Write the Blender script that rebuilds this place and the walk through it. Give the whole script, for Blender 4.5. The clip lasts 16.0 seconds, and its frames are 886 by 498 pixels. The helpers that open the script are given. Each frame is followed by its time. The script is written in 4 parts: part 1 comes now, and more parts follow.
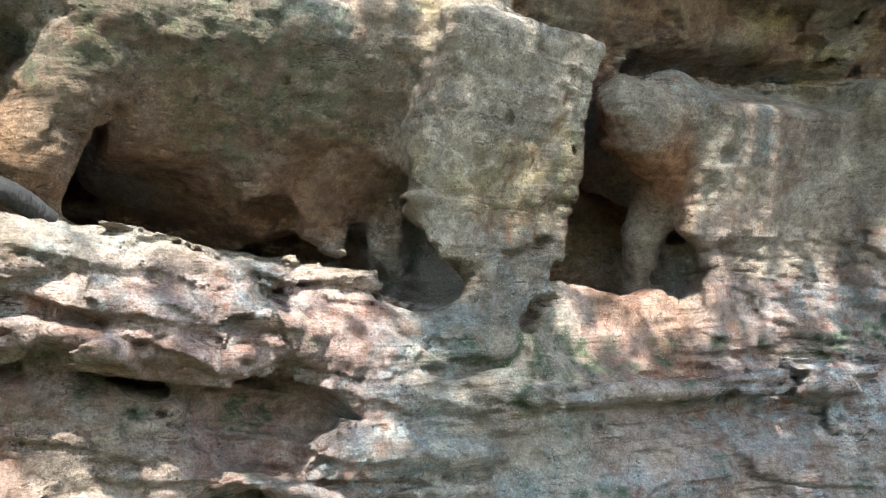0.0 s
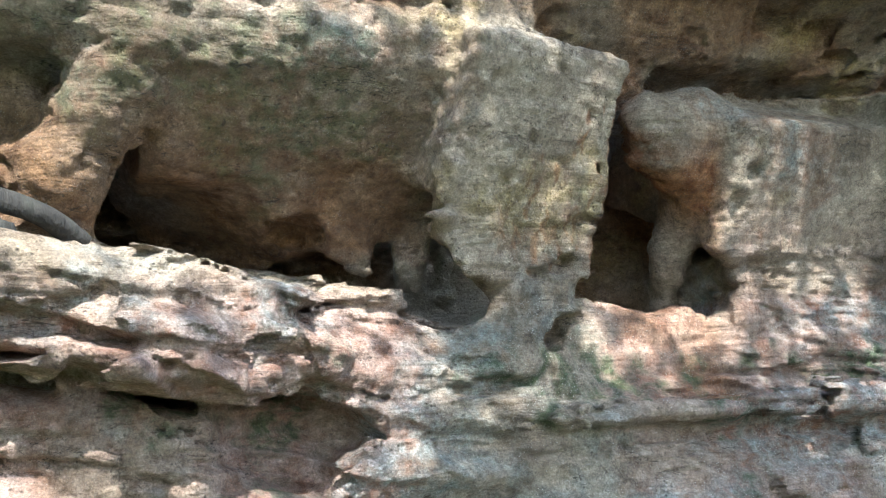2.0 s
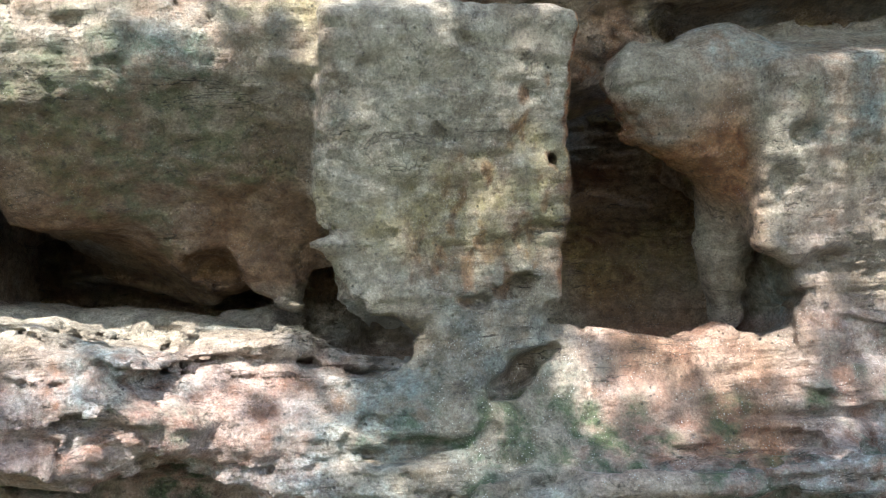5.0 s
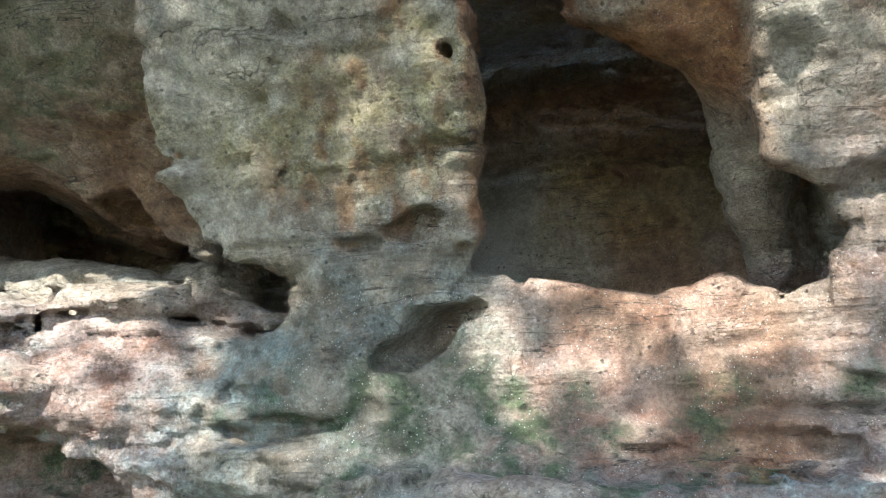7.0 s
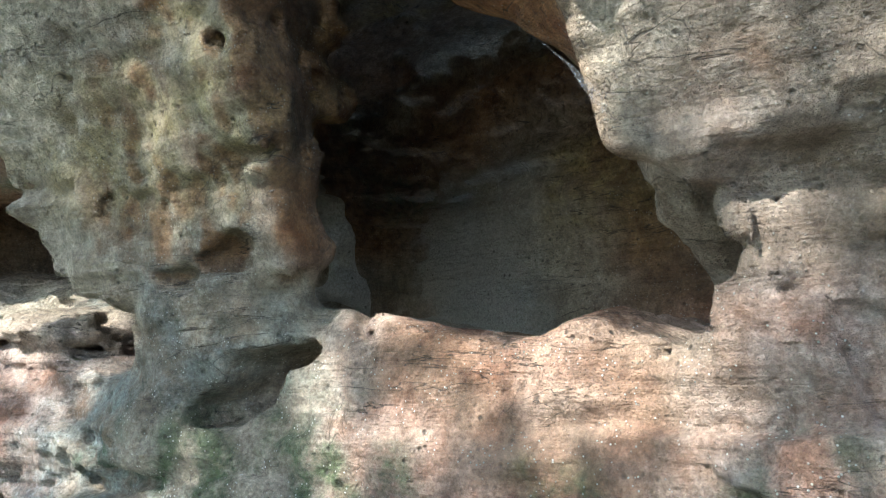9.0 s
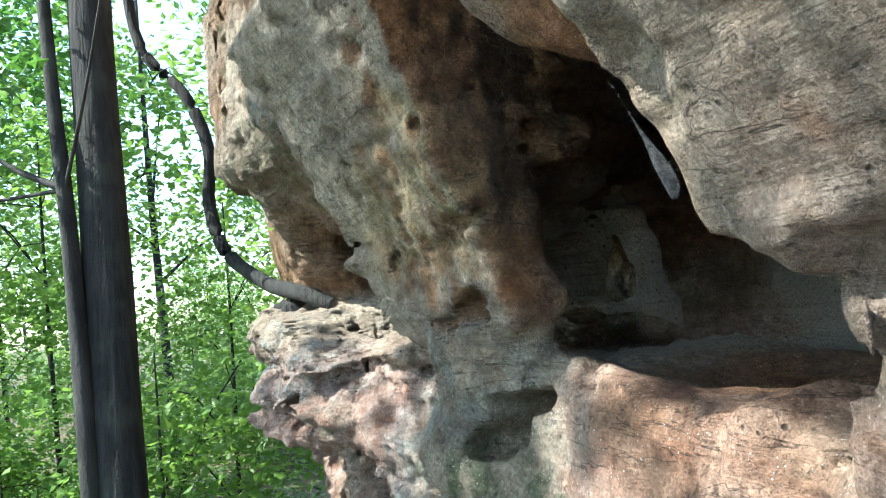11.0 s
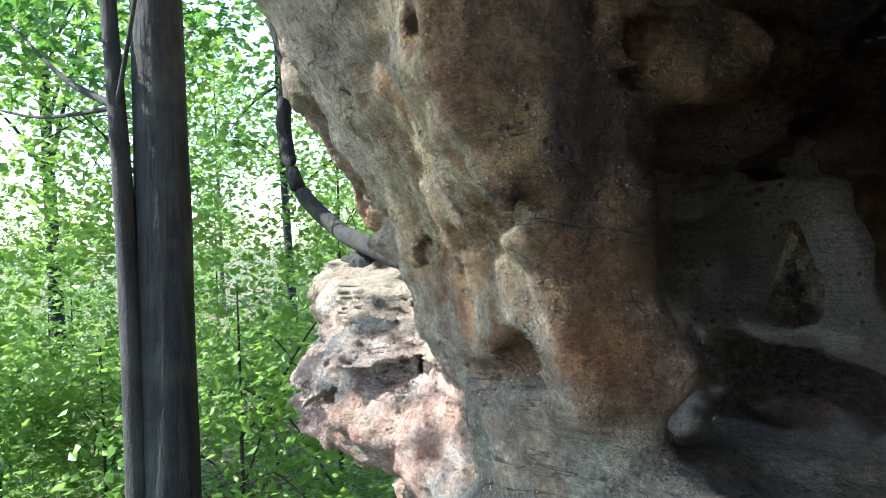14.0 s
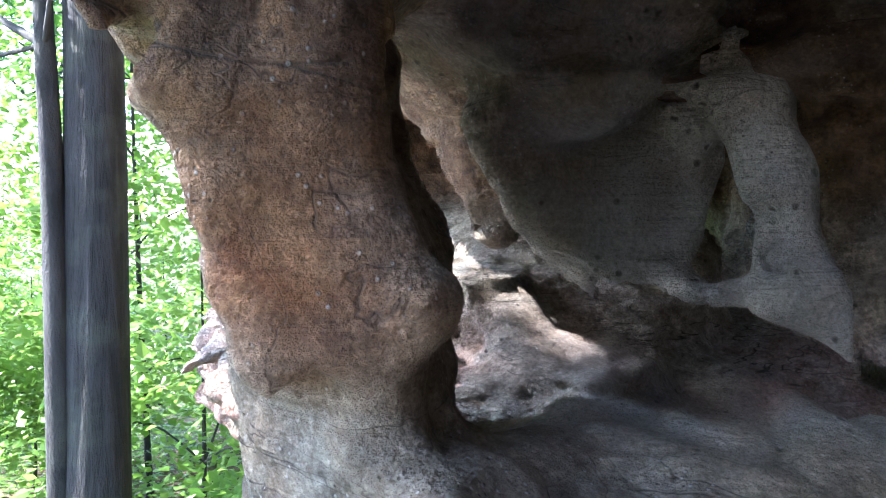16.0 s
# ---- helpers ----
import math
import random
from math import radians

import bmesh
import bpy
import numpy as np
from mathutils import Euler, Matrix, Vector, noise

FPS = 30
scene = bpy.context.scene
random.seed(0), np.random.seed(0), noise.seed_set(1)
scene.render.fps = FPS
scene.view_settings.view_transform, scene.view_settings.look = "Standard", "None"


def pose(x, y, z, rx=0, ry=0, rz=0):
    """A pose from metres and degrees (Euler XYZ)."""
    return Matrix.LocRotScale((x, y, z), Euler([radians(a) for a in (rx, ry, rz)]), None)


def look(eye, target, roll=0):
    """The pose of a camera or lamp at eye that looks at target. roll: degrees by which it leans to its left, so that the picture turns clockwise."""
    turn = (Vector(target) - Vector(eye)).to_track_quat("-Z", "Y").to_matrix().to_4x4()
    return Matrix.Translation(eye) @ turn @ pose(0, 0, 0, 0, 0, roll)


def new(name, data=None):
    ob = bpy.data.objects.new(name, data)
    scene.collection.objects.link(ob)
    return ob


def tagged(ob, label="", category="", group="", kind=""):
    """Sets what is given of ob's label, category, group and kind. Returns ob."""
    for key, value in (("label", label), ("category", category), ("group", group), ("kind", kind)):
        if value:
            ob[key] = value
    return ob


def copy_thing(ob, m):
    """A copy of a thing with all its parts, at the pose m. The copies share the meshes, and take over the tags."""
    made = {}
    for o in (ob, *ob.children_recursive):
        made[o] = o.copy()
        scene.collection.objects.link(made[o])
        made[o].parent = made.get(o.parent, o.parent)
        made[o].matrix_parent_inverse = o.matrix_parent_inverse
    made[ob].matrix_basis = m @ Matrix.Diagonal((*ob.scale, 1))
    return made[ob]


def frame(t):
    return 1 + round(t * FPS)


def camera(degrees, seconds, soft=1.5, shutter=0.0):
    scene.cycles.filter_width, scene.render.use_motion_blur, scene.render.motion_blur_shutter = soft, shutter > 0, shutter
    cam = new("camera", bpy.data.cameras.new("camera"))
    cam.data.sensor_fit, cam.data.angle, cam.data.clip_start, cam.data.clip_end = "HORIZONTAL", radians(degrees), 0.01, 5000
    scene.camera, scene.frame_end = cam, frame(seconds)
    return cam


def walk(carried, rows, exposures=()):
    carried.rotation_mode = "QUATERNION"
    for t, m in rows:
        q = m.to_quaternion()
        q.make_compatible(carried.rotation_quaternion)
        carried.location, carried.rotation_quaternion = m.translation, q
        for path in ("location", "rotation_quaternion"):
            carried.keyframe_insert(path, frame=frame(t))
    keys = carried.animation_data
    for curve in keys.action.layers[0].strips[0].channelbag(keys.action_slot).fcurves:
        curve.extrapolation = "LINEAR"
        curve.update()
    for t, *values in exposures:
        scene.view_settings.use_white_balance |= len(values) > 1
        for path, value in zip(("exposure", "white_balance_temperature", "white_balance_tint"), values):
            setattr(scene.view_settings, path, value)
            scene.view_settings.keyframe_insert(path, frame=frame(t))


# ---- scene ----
cam = camera(59.8, 16.0, soft=1.1)
METRES, EYE, TILT, LEAN, TURN = 6.0, 1.5, 10.0, 4.0, 0.0
ROWS = [
    (0.0, 0.0, 0.0, 0.0, 0.0, 0.0, -0.0),
    (0.5, -0.0026, -0.0015, 0.001, 1.12, -0.11, -0.58),
    (1.0, -0.005, -0.0025, 0.0025, 1.71, 0.2, -0.59),
    (1.5, -0.0034, -0.0032, 0.0031, 1.93, 0.61, -0.25),
    (2.0, 0.003, -0.003, 0.0025, 2.14, 1.12, 0.3),
    (2.5, 0.0171, 0.0045, -0.0017, 2.36, 1.63, 1.01),
    (3.0, 0.0514, 0.0334, -0.0069, 3.12, 2.35, 1.31),
    (3.5, 0.0829, 0.0636, 0.0041, 4.51, 2.11, 1.77),
    (6.0, 0.2443, 0.2198, 0.0318, 30.27, -2.72, 5.93),
    (6.5, 0.261, 0.269, 0.0142, 32.29, -2.73, 5.76),
    (7.0, 0.2855, 0.3092, 0.0008, 37.5, -1.82, 6.11),
    (7.5, 0.3058, 0.3538, -0.0054, 42.83, -1.16, 6.85),
    (8.0, 0.3223, 0.4036, -0.0069, 45.7, -0.55, 6.86),
    (10.5, 0.3746, 0.5823, 0.0145, 89.18, -0.65, 15.02),
    (11.0, 0.374, 0.5955, 0.0193, 96.44, 1.52, 15.79),
    (11.5, 0.3449, 0.6097, 0.0112, 101.81, 4.19, 15.95),
    (12.0, 0.2973, 0.6263, 0.0226, 103.57, 3.05, 18.55),
    (12.5, 0.2867, 0.6265, 0.0291, 106.61, -1.3, 18.48),
    (13.0, 0.2805, 0.6245, 0.0327, 108.98, -0.61, 16.34),
    (13.5, 0.26, 0.61, 0.0343, 108.77, -0.69, 14.42),
    (14.0, 0.2358, 0.6093, 0.0348, 107.4, -1.68, 12.45),
    (14.5, 0.2071, 0.6149, 0.0243, 107.34, -2.74, 11.49),
    (15.0, 0.1837, 0.6221, 0.0113, 108.31, -3.55, 11.16),
    (15.5, 0.1718, 0.6311, 0.0089, 109.34, -3.6, 11.04),
    (16.0, 0.1677, 0.6389, 0.0079, 109.87, -2.57, 11.14),
]
BASE = pose(0, 0, EYE, TILT, LEAN, TURN)
walk(cam, [(t, BASE @ pose(METRES * x, METRES * y, METRES * z, 90 + pitch, roll, yaw))
           for t, x, y, z, yaw, pitch, roll in ROWS], exposures=[(0.0, 2.42, 6050, 10), (4.5, 2.45, 5950, 9), (6.0, 2.45, 5850, 6), (8.2, 2.4, 5850, 4), (11.0, 2.2, 5950, 3), (13.5, 2.4, 5900, 6), (14.5, 2.7, 5850, 10), (16.0, 3.75, 5600, 19)])

# ---- sun and sky ----
SUN = Vector((0.28, -1.0, 1.12)).normalized()
world = bpy.data.worlds.new("world")
scene.world = world
world.use_nodes = True
wn = world.node_tree
sky = wn.nodes.new("ShaderNodeTexSky")
sky.sky_type = 'NISHITA'
sky.sun_disc = False
sky.sun_elevation = math.asin(SUN.z)
sky.sun_rotation = math.atan2(SUN.x, SUN.y)
bg = wn.nodes["Background"]
bg.inputs["Strength"].default_value = 0.15
wn.links.new(sky.outputs["Color"], bg.inputs["Color"])
sun_data = bpy.data.lights.new("sun", 'SUN')
sun_data.energy = 3.4
sun_data.angle = radians(0.6)
sun_data.color = (1.0, 0.95, 0.87)
sun_ob = new("sun", sun_data)
sun_ob.matrix_world = look(SUN * 30, (0, 0, 0))


# ---- material helpers ----
class Nodes:
    def __init__(self, name):
        self.mat = bpy.data.materials.new(name)
        self.mat.use_nodes = True
        self.tree = self.mat.node_tree
        self.bsdf = self.tree.nodes["Principled BSDF"]
        self.out = self.tree.nodes["Material Output"]
        self.coord = self.tree.nodes.new("ShaderNodeTexCoord").outputs["Object"]

    def node(self, kind, **inputs):
        n = self.tree.nodes.new(kind)
        for key, value in inputs.items():
            self.put(value, n.inputs[key.replace("_", " ")])
        return n

    def put(self, value, socket):
        if isinstance(value, bpy.types.NodeSocket):
            self.tree.links.new(value, socket)
        else:
            socket.default_value = value

    def stretch(self, x, y, z):
        n = self.node("ShaderNodeVectorMath")
        n.operation = 'MULTIPLY'
        self.put(self.coord, n.inputs[0])
        n.inputs[1].default_value = (x, y, z)
        return n.outputs[0]

    def noise(self, scale, detail=4.0, rough=0.55, vector=None, bend=0.0):
        n = self.node("ShaderNodeTexNoise", Scale=scale, Detail=detail, Roughness=rough, Distortion=bend)
        self.put(vector or self.coord, n.inputs["Vector"])
        return n.outputs["Fac"]

    def cells(self, scale, vector=None):
        n = self.node("ShaderNodeTexVoronoi", Scale=scale)
        self.put(vector or self.coord, n.inputs["Vector"])
        return n

    def attr(self, name):
        n = self.tree.nodes.new("ShaderNodeAttribute")
        n.attribute_name = name
        return n.outputs["Fac"]

    def span(self, value, a, b, c=0.0, d=1.0):
        n = self.node("ShaderNodeMapRange")
        for i, v in enumerate((value, a, b, c, d)):
            self.put(v, n.inputs[i])
        return n.outputs[0]

    def math(self, op, a, b=0.0):
        n = self.tree.nodes.new("ShaderNodeMath")
        n.operation = op
        self.put(a, n.inputs[0])
        self.put(b, n.inputs[1])
        return n.outputs[0]

    def mix(self, fac, a, b, blend='MIX'):
        n = self.tree.nodes.new("ShaderNodeMix")
        n.data_type = 'RGBA'
        n.blend_type = blend
        self.put(fac, n.inputs["Factor"])
        for socket, v in ((n.inputs[6], a), (n.inputs[7], b)):
            self.put(v if isinstance(v, bpy.types.NodeSocket) else (*v, 1.0), socket)
        return n.outputs[2]

    def bump(self, height, distance, strength=1.0, normal=None):
        n = self.node("ShaderNodeBump", Strength=strength, Distance=distance, Height=height)
        if normal:
            self.put(normal, n.inputs["Normal"])
        return n.outputs["Normal"]

    def finish(self, colour, rough=0.9, normal=None):
        self.put(colour if isinstance(colour, bpy.types.NodeSocket) else (*colour, 1.0), self.bsdf.inputs["Base Color"])
        self.put(rough, self.bsdf.inputs["Roughness"])
        if normal:
            self.put(normal, self.bsdf.inputs["Normal"])
        return self.mat


def rock_material():
    m = Nodes("weathered_sandstone")
    broad = m.noise(2.3, 5, 0.6, bend=0.4)
    mid = m.noise(11, 6, 0.65)
    fine = m.noise(70, 5, 0.7)
    beds = m.noise(1.0, 5, 0.6, vector=m.stretch(1.6, 1.6, 26))
    col = m.mix(m.span(broad, 0.36, 0.62), (0.21, 0.155, 0.10), (0.64, 0.55, 0.42))
    col = m.mix(m.span(beds, 0.45, 0.7, 0, 0.5), col, (0.33, 0.27, 0.20))
    col = m.mix(m.attr("pink"), col, m.mix(m.span(mid, 0.35, 0.65), (0.35, 0.19, 0.13), (0.65, 0.50, 0.425)))
    col = m.mix(m.attr("orange"), col, m.mix(m.span(mid, 0.35, 0.65), (0.26, 0.09, 0.028), (0.56, 0.27, 0.105)))
    col = m.mix(m.attr("brown"), col, m.mix(m.span(mid, 0.35, 0.65), (0.15, 0.072, 0.03), (0.42, 0.245, 0.12)))
    teal = m.math('MULTIPLY', m.attr("teal"), m.span(mid, 0.34, 0.70, 0, 0.85))
    col = m.mix(teal, col, m.mix(m.span(fine, 0.3, 0.7), (0.17, 0.26, 0.26), (0.44, 0.56, 0.56)))
    ochre = m.math('MULTIPLY', m.attr("ochre"), m.span(mid, 0.35, 0.65))
    col = m.mix(ochre, col, (0.44, 0.34, 0.14))
    moss = m.math('MULTIPLY', m.attr("moss"), m.span(mid, 0.42, 0.6))
    col = m.mix(moss, col, (0.055, 0.10, 0.025))
    # blackish patches, mottled by the mid noise
    blackish = m.math('MULTIPLY', m.attr("blackish"), m.span(mid, 0.3, 0.6, 0.4, 1.0))
    col = m.mix(blackish, col, (0.035, 0.033, 0.032))
    col = m.mix(m.span(fine, 0.3, 0.7), m.mix(0.35, col, (0.08, 0.065, 0.05)), col)
    seam = m.noise(1.0, 4, 0.6, vector=m.stretch(1.8, 1.8, 11), bend=0.6)
    crack = m.math('MULTIPLY', m.span(m.math('ABSOLUTE', m.math('SUBTRACT', seam, 0.5)), 0.0, 0.007, 1, 0), m.span(m.noise(3.1, 3), 0.50, 0.58))
    web = m.noise(6, 3, 0.5, bend=1.2)
    flake = m.math('MULTIPLY', m.span(m.math('ABSOLUTE', m.math('SUBTRACT', web, 0.5)), 0.0, 0.008, 1, 0), m.span(m.noise(2.3, 3), 0.50, 0.56))
    crack = m.math('MAXIMUM', crack, m.math('MULTIPLY', flake, 0.6))
    col = m.mix(m.math('MULTIPLY', crack, 0.9), col, (0.05, 0.038, 0.028))
    col = m.mix(1.0, col, m.mix(m.span(m.noise(24, 7, 0.78), 0.34, 0.66), (0.52, 0.50, 0.48), (1.3, 1.3, 1.3)), 'MULTIPLY')
    # pale grey dust, which also stands in for light lacking in the hollow
    col = m.mix(m.attr("dust_and_light"), col, (0.50, 0.46, 0.40))
    col = m.mix(1.0, col, m.mix(m.span(m.noise(120, 6, 0.8), 0.36, 0.64), (0.70, 0.69, 0.68), (1.27, 1.27, 1.27)), 'MULTIPLY')
    pits = m.cells(38).outputs["Distance"]
    pitted = m.math('MULTIPLY', m.span(pits, 0.10, 0.24, 1, 0), m.span(mid, 0.5, 0.6))
    col = m.mix(m.math('MULTIPLY', pitted, 0.7), col, (0.06, 0.05, 0.04))
    pores = m.math('MULTIPLY', m.span(m.cells(110).outputs["Distance"], 0.10, 0.20, 1, 0), m.span(m.noise(7, 4), 0.54, 0.62))
    col = m.mix(m.math('MULTIPLY', pores, 0.75), col, (0.05, 0.042, 0.035))
    pitted = m.math('MAXIMUM', pitted, m.math('MULTIPLY', pores, 0.6))
    peb = m.cells(95)
    grit = m.math('MULTIPLY', m.span(peb.outputs["Distance"], 0.12, 0.22, 1, 0), m.math('MULTIPLY', m.attr("grit"), m.span(m.noise(14, 3), 0.5, 0.56)))
    col = m.mix(grit, col, (0.72, 0.69, 0.62))
    n = m.bump(m.noise(9, 8, 0.68), 0.09, 1.0)
    n = m.bump(m.noise(32, 6, 0.68), 0.024, 1.0, n)
    n = m.bump(m.math('SUBTRACT', beds, crack), 0.035, 0.9, n)
    n = m.bump(m.math('SUBTRACT', m.math('ADD', m.math('MULTIPLY', fine, 0.8), grit), pitted), 0.012, 1.0, n)
    return m.finish(col, m.span(mid, 0.3, 0.7, 0.95, 0.78), n)


def soil_material():
    m = Nodes("leaf_litter_soil")
    a, b = m.noise(3, 6, 0.6), m.noise(45, 5, 0.7)
    litter = m.cells(26)
    col = m.mix(a, (0.045, 0.032, 0.02), (0.12, 0.085, 0.05))
    col = m.mix(m.span(litter.outputs["Color"], 0.3, 0.8), col, (0.17, 0.11, 0.06))
    col = m.mix(m.span(m.noise(1.3, 4), 0.45, 0.6), col, (0.05, 0.09, 0.02))
    return m.finish(col, 0.95, m.bump(m.math('ADD', b, litter.outputs["Distance"]), 0.03, 0.9))


def bark_material(name, dark, light, ridges=26):
    m = Nodes(name)
    r = m.noise(1.0, 5, 0.6, vector=m.stretch(ridges, ridges, 3.2), bend=0.3)
    g = m.noise(60, 4, 0.7)
    col = m.mix(m.span(r, 0.35, 0.65), dark, light)
    col = m.mix(m.span(m.noise(5, 4), 0.5, 0.7, 0, 0.35), col, (0.08, 0.095, 0.07))
    return m.finish(col, 0.92, m.bump(m.math('ADD', r, m.math('MULTIPLY', g, 0.25)), 0.02, 1.0))


def leaf_material(name, dark, light, glow):
    m = Nodes(name)
    rand = m.tree.nodes.new("ShaderNodeNewGeometry").outputs["Random Per Island"]
    col = m.mix(rand, dark, light)
    col = m.mix(m.span(m.noise(1.6, 3), 0.4, 0.65, 0, 0.6), col, glow)
    m.finish(col, 0.42)
    m.bsdf.inputs["Specular IOR Level"].default_value = 0.55
    tr = m.node("ShaderNodeBsdfTranslucent", Color=m.mix(0.5, col, glow))
    mix = m.node("ShaderNodeMixShader", Fac=0.5)
    m.put(m.bsdf.outputs[0], mix.inputs[1])
    m.put(tr.outputs[0], mix.inputs[2])
    m.put(mix.outputs[0], m.out.inputs["Surface"])
    return m.mat


ROCK = rock_material()
SOIL = soil_material()
BARK = bark_material("furrowed_grey_bark", (0.010, 0.010, 0.0105), (0.034, 0.034, 0.034))
BARK_SMOOTH = bark_material("smooth_grey_bark", (0.014, 0.014, 0.014), (0.042, 0.041, 0.039), 9)
BARK_VINE = bark_material("dark_vine_bark", (0.011, 0.011, 0.0105), (0.03, 0.029, 0.026), 40)
LEAF = leaf_material("fresh_green_leaf", (0.06, 0.15, 0.02), (0.15, 0.29, 0.045), (0.30, 0.46, 0.10))
LEAF_DEEP = leaf_material("deep_green_leaf", (0.03, 0.10, 0.02), (0.08, 0.20, 0.035), (0.14, 0.30, 0.05))


# ---- noise on arrays of points ----
LATTICE = np.random.RandomState(7).rand(32, 32, 32).astype(np.float32)


def vnoise(p, sx, sy=None, sz=None, off=0.0):
    """Smooth noise, -1 to 1, on points (n, 3)."""
    sy, sz = sy or sx, sz or sx
    q = [p[:, i] * s + off * (1.7 + i) + 100.0 for i, s in enumerate((sx, sy, sz))]
    f = [np.floor(a) for a in q]
    w = [a - b for a, b in zip(q, f)]
    w = [a * a * (3 - 2 * a) for a in w]
    i0 = [b.astype(np.int32) & 31 for b in f]
    i1 = [(b + 1) & 31 for b in i0]
    out = 0
    for a, wa in ((i0[0], 1 - w[0]), (i1[0], w[0])):
        for b, wb in ((i0[1], 1 - w[1]), (i1[1], w[1])):
            wab = wa * wb
            out = out + wab * (LATTICE[a, b, i0[2]] * (1 - w[2]) + LATTICE[a, b, i1[2]] * w[2])
    return 2 * out - 1


def fbm(p, s, octaves=3, off=0.0):
    total, amp = 0, 1.0
    for k in range(octaves):
        total = total + amp * vnoise(p, s * 2.03 ** k, off=off + k * 3.1)
        amp *= 0.5
    return total


def ease(a, b, v):
    t = np.clip((v - a) / (b - a), 0, 1)
    return t * t * (3 - 2 * t)


# ---- the rock as solids and hollows ----
def turned(p, c, rot):
    q = p - np.array(c, np.float32)
    if rot:
        q = q @ np.array(Euler([radians(a) for a in rot]).to_matrix(), np.float32)
    return q


def ball(p, c, r, rot=None):
    q = turned(p, c, rot) / np.array(r, np.float32)
    k0 = np.sqrt((q * q).sum(1)) + 1e-6
    q = q / np.array(r, np.float32)
    return k0 * (k0 - 1) / (np.sqrt((q * q).sum(1)) + 1e-6)


def block(p, c, r, rot=None, e=0.08):
    q = np.abs(turned(p, c, rot)) - (np.array(r, np.float32) - e)
    return np.sqrt((np.maximum(q, 0) ** 2).sum(1)) + np.minimum(q.max(1), 0) - e


def limb(p, a, b, ra, rb):
    a, b = np.array(a, np.float32), np.array(b, np.float32)
    d = b - a
    h = np.clip(((p - a) @ d) / (d @ d), 0, 1)
    q = p - a - h[:, None] * d
    return np.sqrt((q * q).sum(1)) - (ra + (rb - ra) * h)


def chunk(p, c, r, at, n):
    """A ball sliced off by the plane through a point, with n pointing out of the rock."""
    n = np.array(n, np.float32) / np.linalg.norm(n).astype(np.float32)
    return np.maximum(ball(p, c, r), (p - np.array(at, np.float32)) @ n)


def join(a, b, k):
    h = np.maximum(k - np.abs(a - b), 0) / k
    return np.minimum(a, b) - h * h * k * 0.25


def cut(a, b, k):
    return -join(-a, b, k)


def within(p, lo, hi):
    return np.flatnonzero(((p > np.array(lo, np.float32)) & (p < np.array(hi, np.float32))).all(1))


